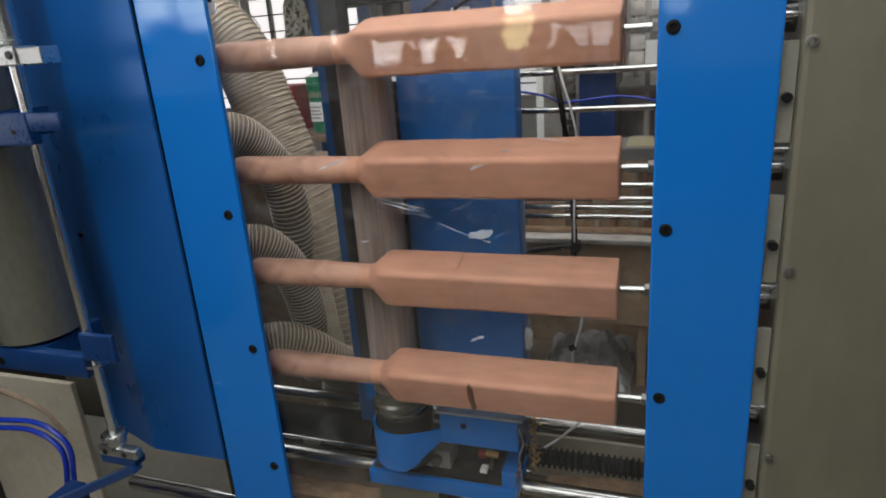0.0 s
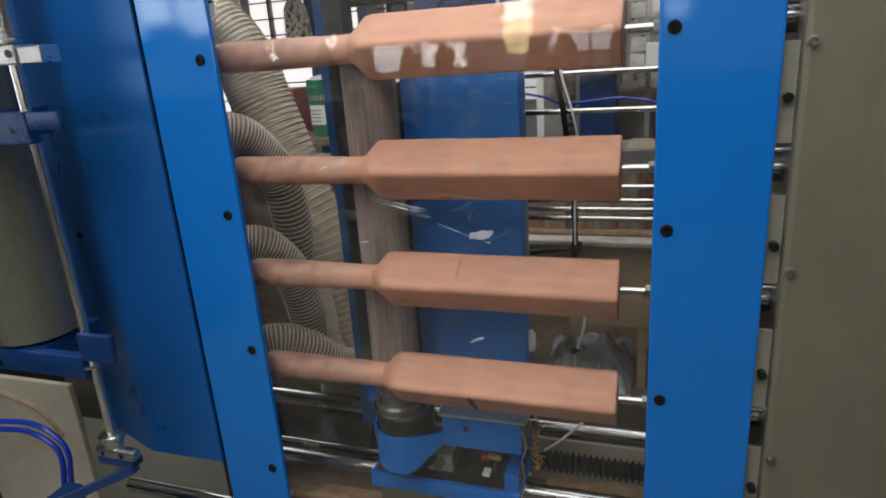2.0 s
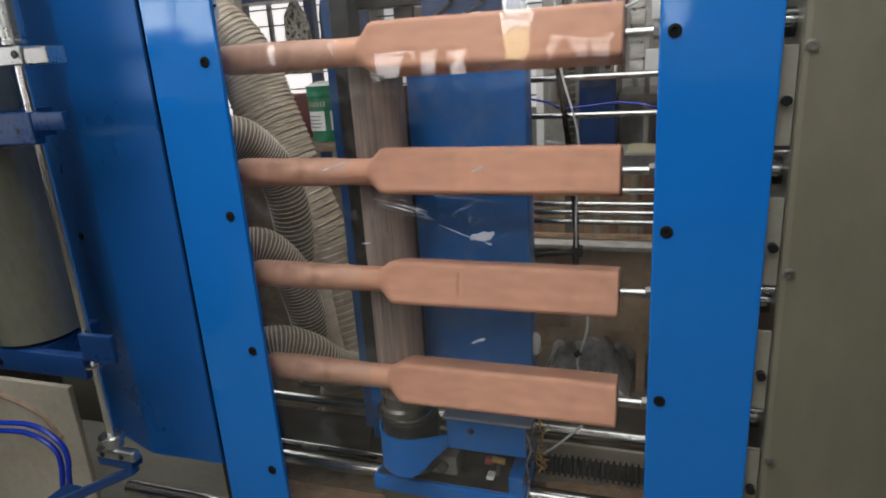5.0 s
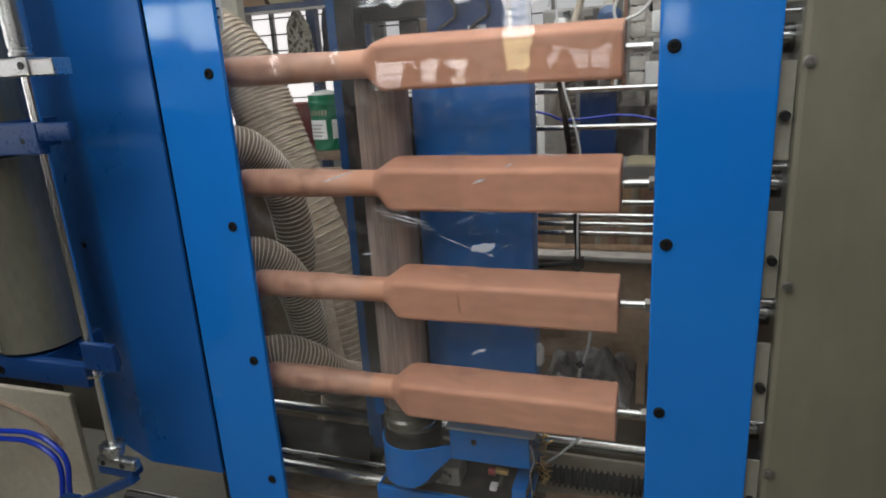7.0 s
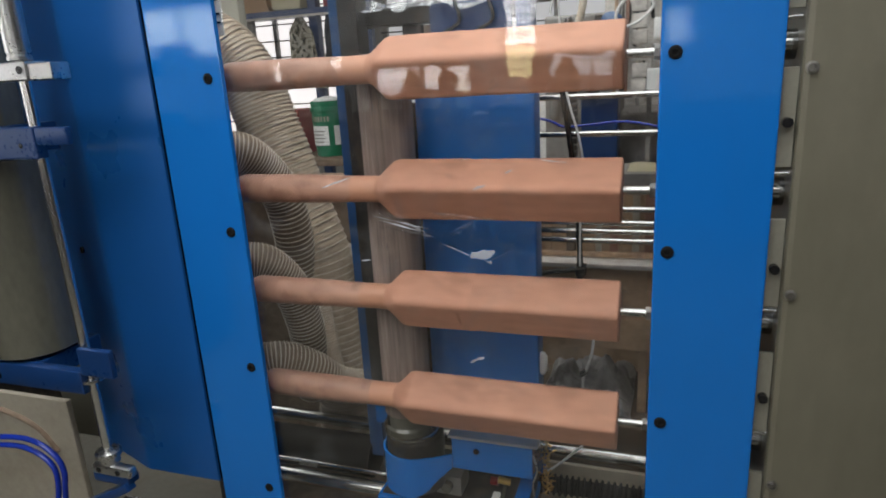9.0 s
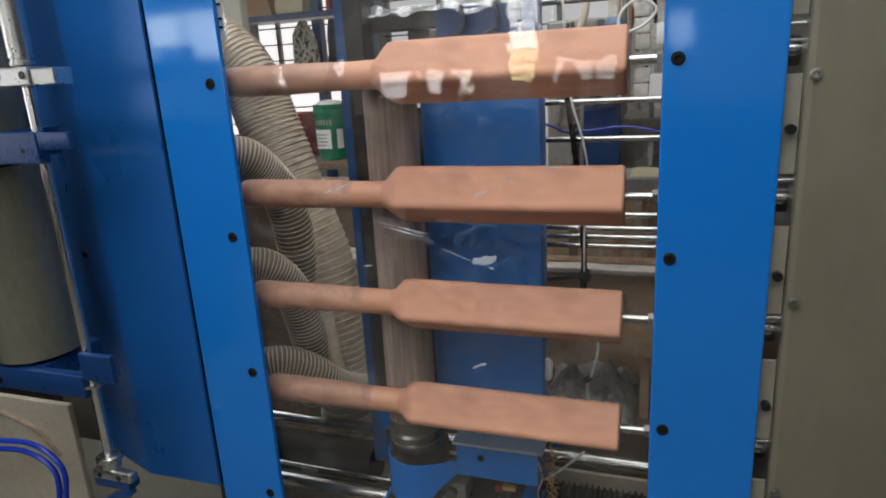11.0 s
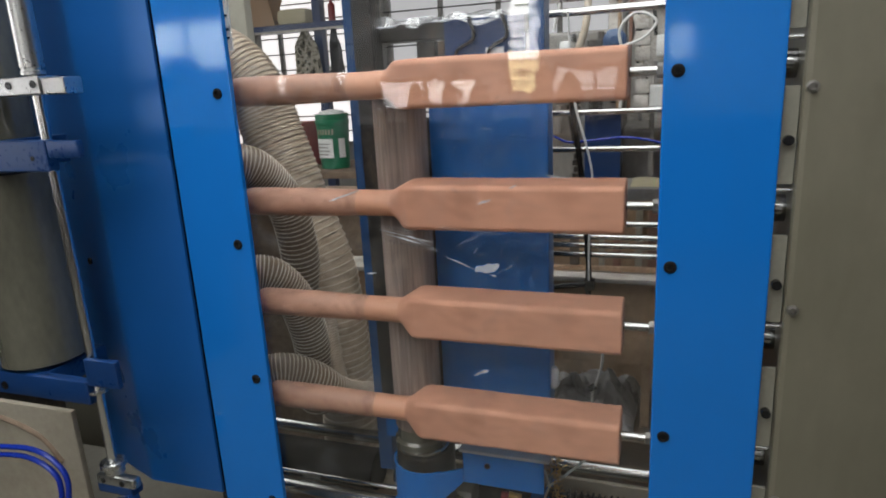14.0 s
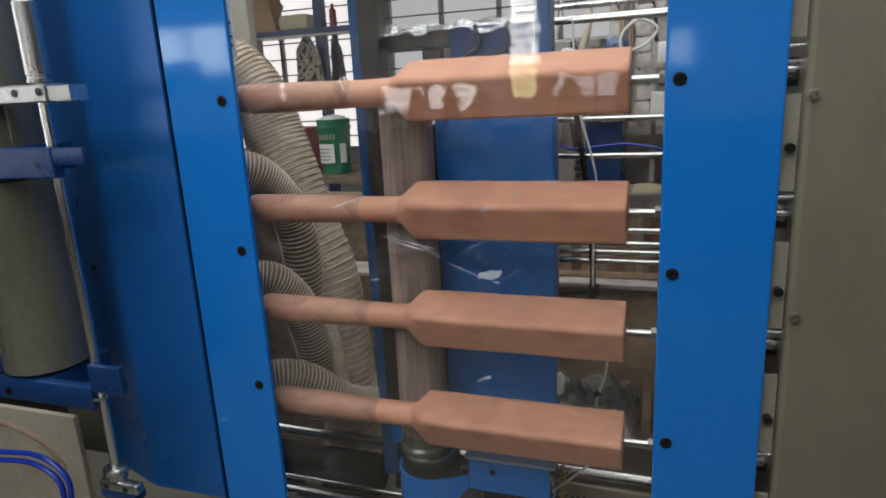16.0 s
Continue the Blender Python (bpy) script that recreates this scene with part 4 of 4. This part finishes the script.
dust_hose([(-0.03, 0.4, 0.99), (-0.018, 0.385, 0.92), (-0.008, 0.38, 0.85), (0.002, 0.38, 0.77), (0.01, 0.39, 0.66)], 0.022, 0.0085, TANHOSE, 0.15, "narrow beige ribbed dust hose")
single("dust_manifold", box(B(), -0.58, 0.06, 0.755, 0.95, 0.0, 1.25, 0.01), DUSTY, "dust-covered brown dust manifold box", "dust box")
single("rubber_roller", rod(B(), (-0.24, 0.31, 0.535), (0.14, 0.31, 0.535), 0.058), RUBBER, "smooth black rubber covered roller on the bed", "roller")
LOOP = "blue plastic air line looping down"
air_line([(-1.3, -0.03, 0.60), (-0.873, -0.03, 0.66), (-0.741, -0.03, 0.667), (-0.668, -0.03, 0.633), (-0.646, -0.03, 0.582), (-0.666, -0.03, 0.483), (-0.69, -0.02, 0.3), (-0.7, 0.0, 0.008)], 0.0075, AIRBLUE, LOOP, "blue air lines")
air_line([(-1.3, -0.03, 0.57), (-0.882, -0.03, 0.633), (-0.761, -0.03, 0.637), (-0.69, -0.03, 0.603), (-0.678, -0.03, 0.55), (-0.70, -0.03, 0.45), (-0.72, -0.02, 0.3), (-0.73, 0.0, 0.008)], 0.0075, AIRBLUE, LOOP, "blue air lines")
air_line([(0.52, 0.52, 1.47), (0.61, 0.5, 1.454), (0.652, 0.5, 1.437), (0.721, 0.5, 1.441), (0.788, 0.5, 1.446), (0.86, 0.5, 1.435), (0.97, 0.5, 1.40)], 0.0032, AIRBLUE, "blue plastic air line behind the rods", "blue air lines")


hung = []


def hung_cloth(name, x, length, half, folds, material, label, category):
    """A garment hanging in folds from the rack's beam; half gives its half width by the share of its length."""
    bm, rows = B(), []
    for i in range(24):
        u, row = i / 23, []
        for j in range(30):
            v = j / 29
            row.append(bm.verts.new((x + (u - 0.5) * 2 * half(v) + 0.02 * noise.noise((v * 4, u, 1)), 4.52 + 0.04 * math.sin(u * folds + 3 * v) + 0.03 * noise.noise((u * 3, v * 3, 5)), 2.14 - length * v - 0.04 * abs(u - 0.5) * min(1, v * 6))))
        rows.append(row)
    for a, c in zip(rows, rows[1:]):
        for j in range(29):
            bm.faces.new((a[j], c[j], c[j + 1], a[j + 1]))
    bmesh.ops.solidify(bm, geom=bm.faces[:], thickness=0.004)
    single(name, bm, material, label, category)


def background():
    # rods and cables behind the blanks
    g = thing("cable_bundle", (0.69, 0.42, 0.74), "black sleeved cable with a white line hanging behind the blanks", "cable")
    part("sleeve", sweep(B(), smooth_path([(0.643, 0.43, 1.56), (0.65, 0.43, 1.50), (0.662, 0.43, 1.42), (0.676, 0.43, 1.3), (0.688, 0.43, 1.12), (0.684, 0.43, 1.0)], 40), lambda i: 0.0062 + 0.001 * (i % 3), 10), BLACK, g)
    part("white_line", sweep(B(), smooth_path([(0.64, 0.41, 1.74), (0.648, 0.41, 1.6), (0.66, 0.405, 1.52), (0.687, 0.405, 1.423), (0.698, 0.41, 1.343), (0.69, 0.416, 1.204), (0.69, 0.416, 1.10)], 40), 0.0026, 8), WHITE, g)
    part("arm", rod(B(), (0.56, 0.42, 1.072), (0.69, 0.42, 1.09), 0.007, seg=12), BLACK, g)
    part("clip", box(B(), 0.678, 0.704, 0.41, 0.445, 1.075, 1.10, 0.003), BLACK, g)
    w = thing("white_cable", (0.70, 0.42, 0.74), "thin white cable looped under the blanks", "cable")
    part("cable", sweep(B(), smooth_path([(0.695, 0.42, 1.0), (0.707, 0.42, 0.92), (0.705, 0.42, 0.87), (0.692, 0.42, 0.82), (0.682, 0.42, 0.785), (0.685, 0.42, 0.74)], 40), 0.0035, 8), WHITE, w)
    part("tie", rod(B(), (0.676, 0.42, 0.80), (0.69, 0.42, 0.81), 0.008, seg=10), BLACK, w)
    hung.extend((g, w))
    crumpled("wood_waste", 0.45, 1.28, 0.64, 0.69, 1.0545, 0.014, 5.0, SAWDUST, "low strip of brown wood waste on the beam", "wood waste", 40)
    single("cord", sweep(B(), smooth_path([(0.722, 0.3, 0.665), (0.66, 0.3, 0.60), (0.625, 0.29, 0.575)], 20), 0.003, 6), WHITE, "pale cord hanging over the lead screw", "cord")
    spring = [Vector((-0.066 + 0.0007 * i, 0.235 + 0.006 * math.cos(i * 0.75), 0.531 + 0.006 * math.sin(i * 0.75))) for i in range(80)]
    single("spring", sweep(B(), spring, 0.0011, 6), PINSTEEL, "small bright coil spring beside the rail", "spring")
    crumpled("sawdust", 0.62, 1.2, 0.225, 0.5, 0.43, 0.03, 7.0, SAWDUST, "loose heap of brown sawdust on the bed", "sawdust", 40)
    crumpled("sawdust", -0.21, 0.15, 0.13, 0.2, 0.43, 0.02, 9.0, SAWDUST, "loose heap of brown sawdust on the bed", "sawdust", 40)
    crumpled("sawdust", 0.15, 1.25, 0.125, 0.2, 0.43, 0.022, 11.0, SAWDUST, "loose heap of brown sawdust on the bed", "sawdust", 60)
    crumpled("plastic_bag", 0.56, 0.83, 0.54, 0.86, 0.60, 0.165, 2.0, BAG, "crumpled grey plastic bag under the beam", "bag", 44)
    # the shade under the beam is in the ledge's dark colour
    single("ledge", box(B(), 0.45, 1.3, 0.52, 0.95, 0.43, 0.60, 0.004), SHADEWOOD, "wooden ledge in a shaded dark tone", "ledge")
    # far side
    s = thing("wall_shelf", (-2.6, 4.7, 0), "blue steel storage rack before the windows", "shelf")
    part("beam", box(B(), -4.2, -1.75, 4.55, 4.85, 2.16, 2.22, 0.004), NAVY, s)
    for x in (-2.36, -1.8, -4.1):
        part("upright", box(B(), x, x + 0.09, 4.6, 4.68, 0, 3.0, 0.004), NAVY, s)
    torn = B()
    box(torn, -3.42, -2.82, 4.62, 4.78, 2.221, 2.66, 0.01)
    bmesh.ops.subdivide_edges(torn, edges=torn.edges[:], cuts=3, use_grid_fill=True)
    for v in torn.verts:
        if v.co.z > 2.23:
            v.co += 0.07 * Vector((noise.noise(v.co * 9), noise.noise(v.co * 8 + Vector((4, 0, 0))), noise.noise(v.co * 7 + Vector((9, 0, 0)))))
            v.co.z -= 0.35 * max(0, v.co.x + 3.1) * (v.co.z - 2.23) / 0.4
    single("cardboard_box", torn, CARD, "torn brown cardboard box on the rack", "box")
    bundle = box(B(), -2.76, -2.43, 4.6, 4.8, 2.221, 2.37, 0.05)
    single("bundle", bundle, YELLOW, "pale yellow soft bundle on the rack", "bundle")
    b = single("bottle", moved(turned(B(), ((0, 0.035), (0.16, 0.035), (0.18, 0.015), (0.22, 0.015)), 20), -2.2, 4.7, 2.221), RED, "red plastic bottle on the rack", "bottle")
    part("beam_lip", box(B(), -4.2, -1.75, 4.53, 4.549, 2.145, 2.165, 0.003), MOTTLED, s, "dusty pale lip of the beam")
    part("stile", box(B(), -3.07, -3.0, 4.62, 4.67, 0, 2.159, 0.003), GREYPART, s, "grey steel stile")
    for x0, z0, x1, z1 in ((-3.02, 2.05, -2.86, 1.84), (-3.05, 2.05, -3.2, 1.86), (-3.03, 1.98, -2.92, 1.78)):
        part("wire", sweep(B(), smooth_path([(x0, 4.6, z0), ((x0 + x1) / 2, 4.58, (z0 + z1) / 2 + 0.03), (x1, 4.6, z1)], 12), 0.006, 6), PINSTEEL, s)
    bench = thing("work_bench", (-1.6, 3.4, 0), "dusty wooden work bench with goods on it", "bench")
    part("tabletop", box(B(), -3.2, -0.9, 3.05, 3.8, 0.95, 1.0, 0.005), DUSTY, bench)
    for x in (-3.1, -1.0):
        for y in (3.1, 3.7):
            part("leg", box(B(), x - 0.04, x + 0.04, y - 0.04, y + 0.04, 0, 0.949), DUSTY, bench)
    for k in range(12):
        x, z = -2.6 + 0.16 * k + random.uniform(-0.05, 0.05), 0.0
        for n in range(random.randint(2, 4)):
            h = random.uniform(0.1, 0.26)
            if z + h > 0.86:
                break
            single("scrap_board", box(B(), x - random.uniform(0.06, 0.1), x + random.uniform(0.05, 0.09), 3.15 + random.uniform(0, 0.1), 3.5, z, z + h, 0.006), random.choice((DUSTY, DARK, CARD, DUSTY)), "dusty offcut of board stacked under the bench", "board", "offcuts under the bench")
            z += h
    pail = thing("pail", (-1.58, 3.3, 0.951), "green plastic pail with a white label on the bench", "bucket")
    part("body", moved(turned(B(), ((0, 0.135), (0.005, 0.14), (0.3, 0.158), (0.305, 0.166), (0.33, 0.167), (0.335, 0.16), (0.375, 0.163), (0.375, 0.155), (0.05, 0.132)), 40), -1.58, 3.3, 0.951), GREEN, pail)
    part("label", wall_along([(-1.58 + 0.1585 * math.cos(a), 3.3 + 0.1585 * math.sin(a)) for a in [radians(-130 + 8 * k) for k in range(9)]], 1.03, 1.16, -0.003), WHITE, pail, "white paper label")
    part("label", wall_along([(-1.58 + 0.1585 * math.cos(a), 3.3 + 0.1585 * math.sin(a)) for a in [radians(-46 + 8 * k) for k in range(4)]], 1.03, 1.16, -0.003), WHITE, pail, "white paper label")
    for k in range(6):
        a = radians(-122 + 11 * k)
        part("print_bar", wall_along([(-1.58 + 0.1615 * math.cos(q), 3.3 + 0.1615 * math.sin(q)) for q in (a, a + 0.05, a + 0.1)], 1.19, 1.225, -0.003), CREAM, pail, "pale printed mark")
    for k in range(4):
        part("print_bar", wall_along([(-1.58 + 0.1625 * math.cos(q), 3.3 + 0.1625 * math.sin(q)) for q in [radians(-126 + 6 * i) for i in range(8 + k % 2)]], 1.05 + 0.024 * k, 1.058 + 0.024 * k, -0.002), GREYPART, pail, "grey line of print")
    part("contents", moved(turned(B(), ((0.36, 0.14), (0.39, 0.12), (0.4, 0.06), (0.405, 0.01)), 20), -1.58, 3.3, 0.951), WHITE, pail, "white contents heaped at the top")
    pail.scale, pail.location.z, pail.location.x = (0.79, 0.79, 1.1), 1.001, -1.54
    single("crate", box(B(), -2.1, -1.8, 3.3, 3.6, 1.001, 1.35, 0.01), RED, "red plastic crate on the bench", "crate")
    hung_cloth("hanging_cloth", -2.41, 0.64, lambda v: 0.04 + 0.085 * min(1, v / 0.16) + 0.075 * v, 17, CLOTH, "camouflage patterned jacket hanging from the rack", "jacket")
    hung_cloth("hanging_cloth", -2.1, 0.58, lambda v: 0.03 + 0.035 * min(1, v / 0.2) + 0.04 * v, 11, DARKCLOTH, "dark work cloth hanging from the rack", "cloth")
    # goods before the windows behind the camera's stand
    rack = thing("goods_bench", (-1.0, -4.9, 0), "long dark wooden bench under the windows", "bench")
    part("tabletop", box(B(), -3.4, 1.6, -5.15, -4.7, 1.0, 1.05, 0.005), SHADEWOOD, rack)
    for x in (-3.3, -0.9, 1.5):
        part("leg", box(B(), x - 0.05, x + 0.05, -5.1, -4.75, 0, 0.999), SHADEWOOD, rack)
    for x0, x1, top in ((-3.3, -2.9, 1.5), (-2.85, -2.66, 1.62), (-2.5, -2.2, 1.7), (-1.97, -1.8, 1.38), (-1.57, -1.39, 1.62), (-1.22, -1.01, 1.63), (-0.9, -0.72, 1.63), (-0.3, -0.13, 1.72), (-0.1, 0.15, 1.64), (0.24, 0.29, 1.7), (0.44, 0.6, 1.74), (0.7, 1.0, 1.5)):
        stack = B()
        wide = (x1 - x0) / 2
        turned(stack, ((0, wide), ((top - 1.05) * 0.55, wide), ((top - 1.05) * 0.8, wide * 0.8), ((top - 1.05) * 0.95, wide * 0.4), (top - 1.0505, wide * 0.15)), 20)
        single("goods_sack", moved(stack, (x0 + x1) / 2, -4.92, 1.0505), random.choice((SHADEWOOD, CARD, GREYPART)), "dark filled sack standing on the bench under the windows", "sack", "sacks under the windows")
    single("sign_board", box(B(), -5.02, -4.43, -5.47, -5.44, 1.8, 2.06, 0.004), SHADEWOOD, "dark board fixed before the window", "board")
    # added dark block, out of view, seen only by the plates' reflections
    cabinet = thing("tool_cabinet", (-2.0, -1.2, 0), "unseen dark block that shapes reflections in the plates", "cabinet")
    part("body", box(B(), -2.3, -1.72, -2.1, -0.35, 0.0, 1.36, 0.01), DARK, cabinet)
    # second machine to the right behind
    m = thing("rear_machine", (0.75, 1.1, 0), "grey and blue machine standing behind the beam", "machine")
    part("post", box(B(), 0.645, 0.755, 0.9, 1.0, 1.251, 1.485, 0.004), NAVY, m)
    part("rear_block", box(B(), 0.48, 1.3, 0.87, 1.05, 0.0, 1.25, 0.008), BEAMDUST, m, "dusty brown rear block")
    for k in range(16):
        x = 0.5 + 0.05 * k + random.uniform(-0.012, 0.012)
        part("slat", box(B(), x, x + random.uniform(0.012, 0.036), 0.855, 0.8695, 0.98, 1.17 + random.uniform(-0.02, 0.05), 0.003), random.choice((DARK, REDWOOD, BEAMDUST, REDWOOD, SHADEWOOD, CARD, CREAM)), m)
    part("motor", moved_rot(turned(B(), ((0, 0.02), (0.004, 0.032), (0.06, 0.032), (0.064, 0.025), (0.075, 0.012)), 24), 0.737, 0.88, 1.69), POSTBLUE, m, "small blue motor")
    part("housing", box(B(), 0.50, 0.74, 1.1, 1.5, 0.0, 1.74, 0.01), GREYPART, m)
    part("side_cabinet", box(B(), 0.745, 1.3, 1.15, 1.5, 0.0, 1.42, 0.01), GREYPART, m)
    part("block", box(B(), 0.835, 0.93, 0.88, 0.98, 1.492, 1.56, 0.004), WHITE, m, "pale plastic block")
    part("block", box(B(), 0.845, 0.93, 0.9, 0.96, 1.562, 1.63, 0.004), GREYPART, m)
    part("bracket", box(B(), 0.64, 0.95, 0.88, 0.96, 1.4855, 1.491, 0.002), GREYPART, m)
    part("bracket", box(B(), 0.66, 0.70, 0.87, 0.95, 1.4915, 1.70, 0.004), DARK, m)
    for k in range(14):
        x, z = random.uniform(0.53, 0.74), random.uniform(1.50, 1.74)
        if k % 2:
            part("pipe", rod(B(), (x, 1.08, z - random.uniform(0.05, 0.16)), (x + random.uniform(-0.02, 0.02), 1.07, z), random.uniform(0.006, 0.014), seg=12), random.choice((DARK, GREYPART, ALU)), m)
        else:
            part("fitting", box(B(), x - 0.03, x + random.uniform(-0.01, 0.02), 1.04, 1.099, z - 0.05, z, 0.003), random.choice((DARK, GREYPART, DARK, ALU)), m)
    part("rear_cabinet", box(B(), 0.66, 1.4, 1.52, 1.7, 0.0, 2.3, 0.01), MOTTLED, m, "grimy cream steel cabinet")
    for k in range(54):
        x, z = random.uniform(0.66, 1.2), random.uniform(1.35, 1.95)
        if k % 3:
            part("pipe", sweep(B(), smooth_path([(x, 1.46, z - 0.2), (x + random.uniform(-0.03, 0.03), 1.44, z - 0.1), (x + random.uniform(-0.05, 0.05), 1.46, z)], 14), random.uniform(0.004, 0.011), 8), random.choice((DARK, GREYPART, BLACK, HOSE, NAVY)), m)
        else:
            part("fitting", box(B(), x - random.uniform(0.02, 0.06), x, 1.45, 1.519, z - random.uniform(0.03, 0.1), z, 0.004), random.choice((DARK, GREYPART, WHITE, BEAMDUST, MOTTLED)), m)
    for k in range(14):
        part("chain_link", box(B(), 0.608 + 0.004 * (k % 2), 0.632, 0.9, 0.93, 1.24 + 0.021 * k, 1.257 + 0.021 * k, 0.002), DARK, m)
    for k in range(9):
        lean = 0.003 * math.sin(k * 2.3)
        part("stacked_block", box(B(), 0.79 + lean, 0.832 + lean, 0.905, 0.955, 1.492 + 0.046 * k, 1.532 + 0.046 * k, 0.004), MOTTLED, m, "grimy white block of a stack")
    for k, x in enumerate((0.742, 0.757, 0.773)):
        part("upright_bar", rod(B(), (x, 0.91 + 0.01 * k, 1.492), (x + 0.004, 0.91 + 0.01 * k, 1.9), 0.0055 + 0.002 * (k % 2), seg=10), (BEAMDUST, PINSTEEL, REDWOOD)[k], m)
    part("bent_pipe", sweep(B(), smooth_path([(0.6, 1.0, 1.55), (0.605, 0.99, 1.64), (0.625, 0.98, 1.7), (0.64, 0.98, 1.76), (0.645, 1.0, 1.85)], 24), 0.012, 12), HOSE, m, "pale bent pipe")
    part("pale_cover", box(B(), 0.85, 0.95, 0.87, 0.9, 1.64, 1.70, 0.008), WHITE, m, "white plastic cover")
    part("pale_cover", box(B(), 0.56, 0.6, 0.95, 1.0, 1.66, 1.705, 0.012), WHITE, m, "white plastic cover")
    part("shelf_board", box(B(), 0.78, 1.0, 0.95, 1.14, 1.42, 1.43, 0.001), GREYPART, m)
    part("shelf_post", box(B(), 0.835, 0.85, 0.95, 0.965, 0.0, 1.48, 0.001), GREYPART, m)
    crumpled("rag", 0.80, 0.94, 0.62, 0.77, 1.30, 0.014, 4.0, YELLOW, "crumpled pale yellow rag on the bracket", "rag", 16)
    single("rag_bracket", box(B(), 0.78, 1.2, 0.60, 0.78, 1.27, 1.302, 0.002), GREYPART, "grey steel bracket behind the rods", "bracket")
    part("panel", box(B(), 0.44, 0.60, 1.3, 1.32, 0.0, 1.62, 0.002), WHITE, m, "pale grey panel")
    air_line([(0.55, 0.7, 2.0), (0.6, 0.7, 1.82), (0.585, 0.7, 1.72)], 0.004, WHITE, "white air line beside the rods", "white air lines")
    air_line([(0.76, 0.75, 1.5), (0.772, 0.75, 1.62), (0.755, 0.75, 1.71), (0.80, 0.75, 1.755), (0.85, 0.75, 1.73), (0.82, 0.75, 1.69), (0.765, 0.75, 1.67)], 0.004, WHITE, "white air line beside the rods", "white air lines")


background()


def motions():
    spin = [(k * 0.2, -32 + 371.8 * (k * 0.2 - 6.644)) for k in range(81)]
    for blank, shoulder in blanks:
        base = blank.location.copy()
        walk(blank, [(t, Matrix.Translation(base) @ pose(0, 0, 0, a)) for t, a in spin])
        walk(shoulder, [(0, pose(0, 0, 0)), (8, pose(FEED * 8, 0, 0)), (16, pose(FEED * 16, 0, 0))])
    for bundle, rows in zip(hung, (((0, 0), (7, 0.007), (16, 0.03)), ((0, 0), (7, 0.021), (16, 0.049)))):
        base = bundle.location.copy()
        walk(bundle, [(t, Matrix.Translation(base + Vector((dx, 0, 0)))) for t, dx in rows])
    base = slide.location.copy()
    walk(slide, [(t, Matrix.Translation(base + Vector((FEED * t, 0, 0)))) for t in (0, 4, 8, 12, 16)])


motions()
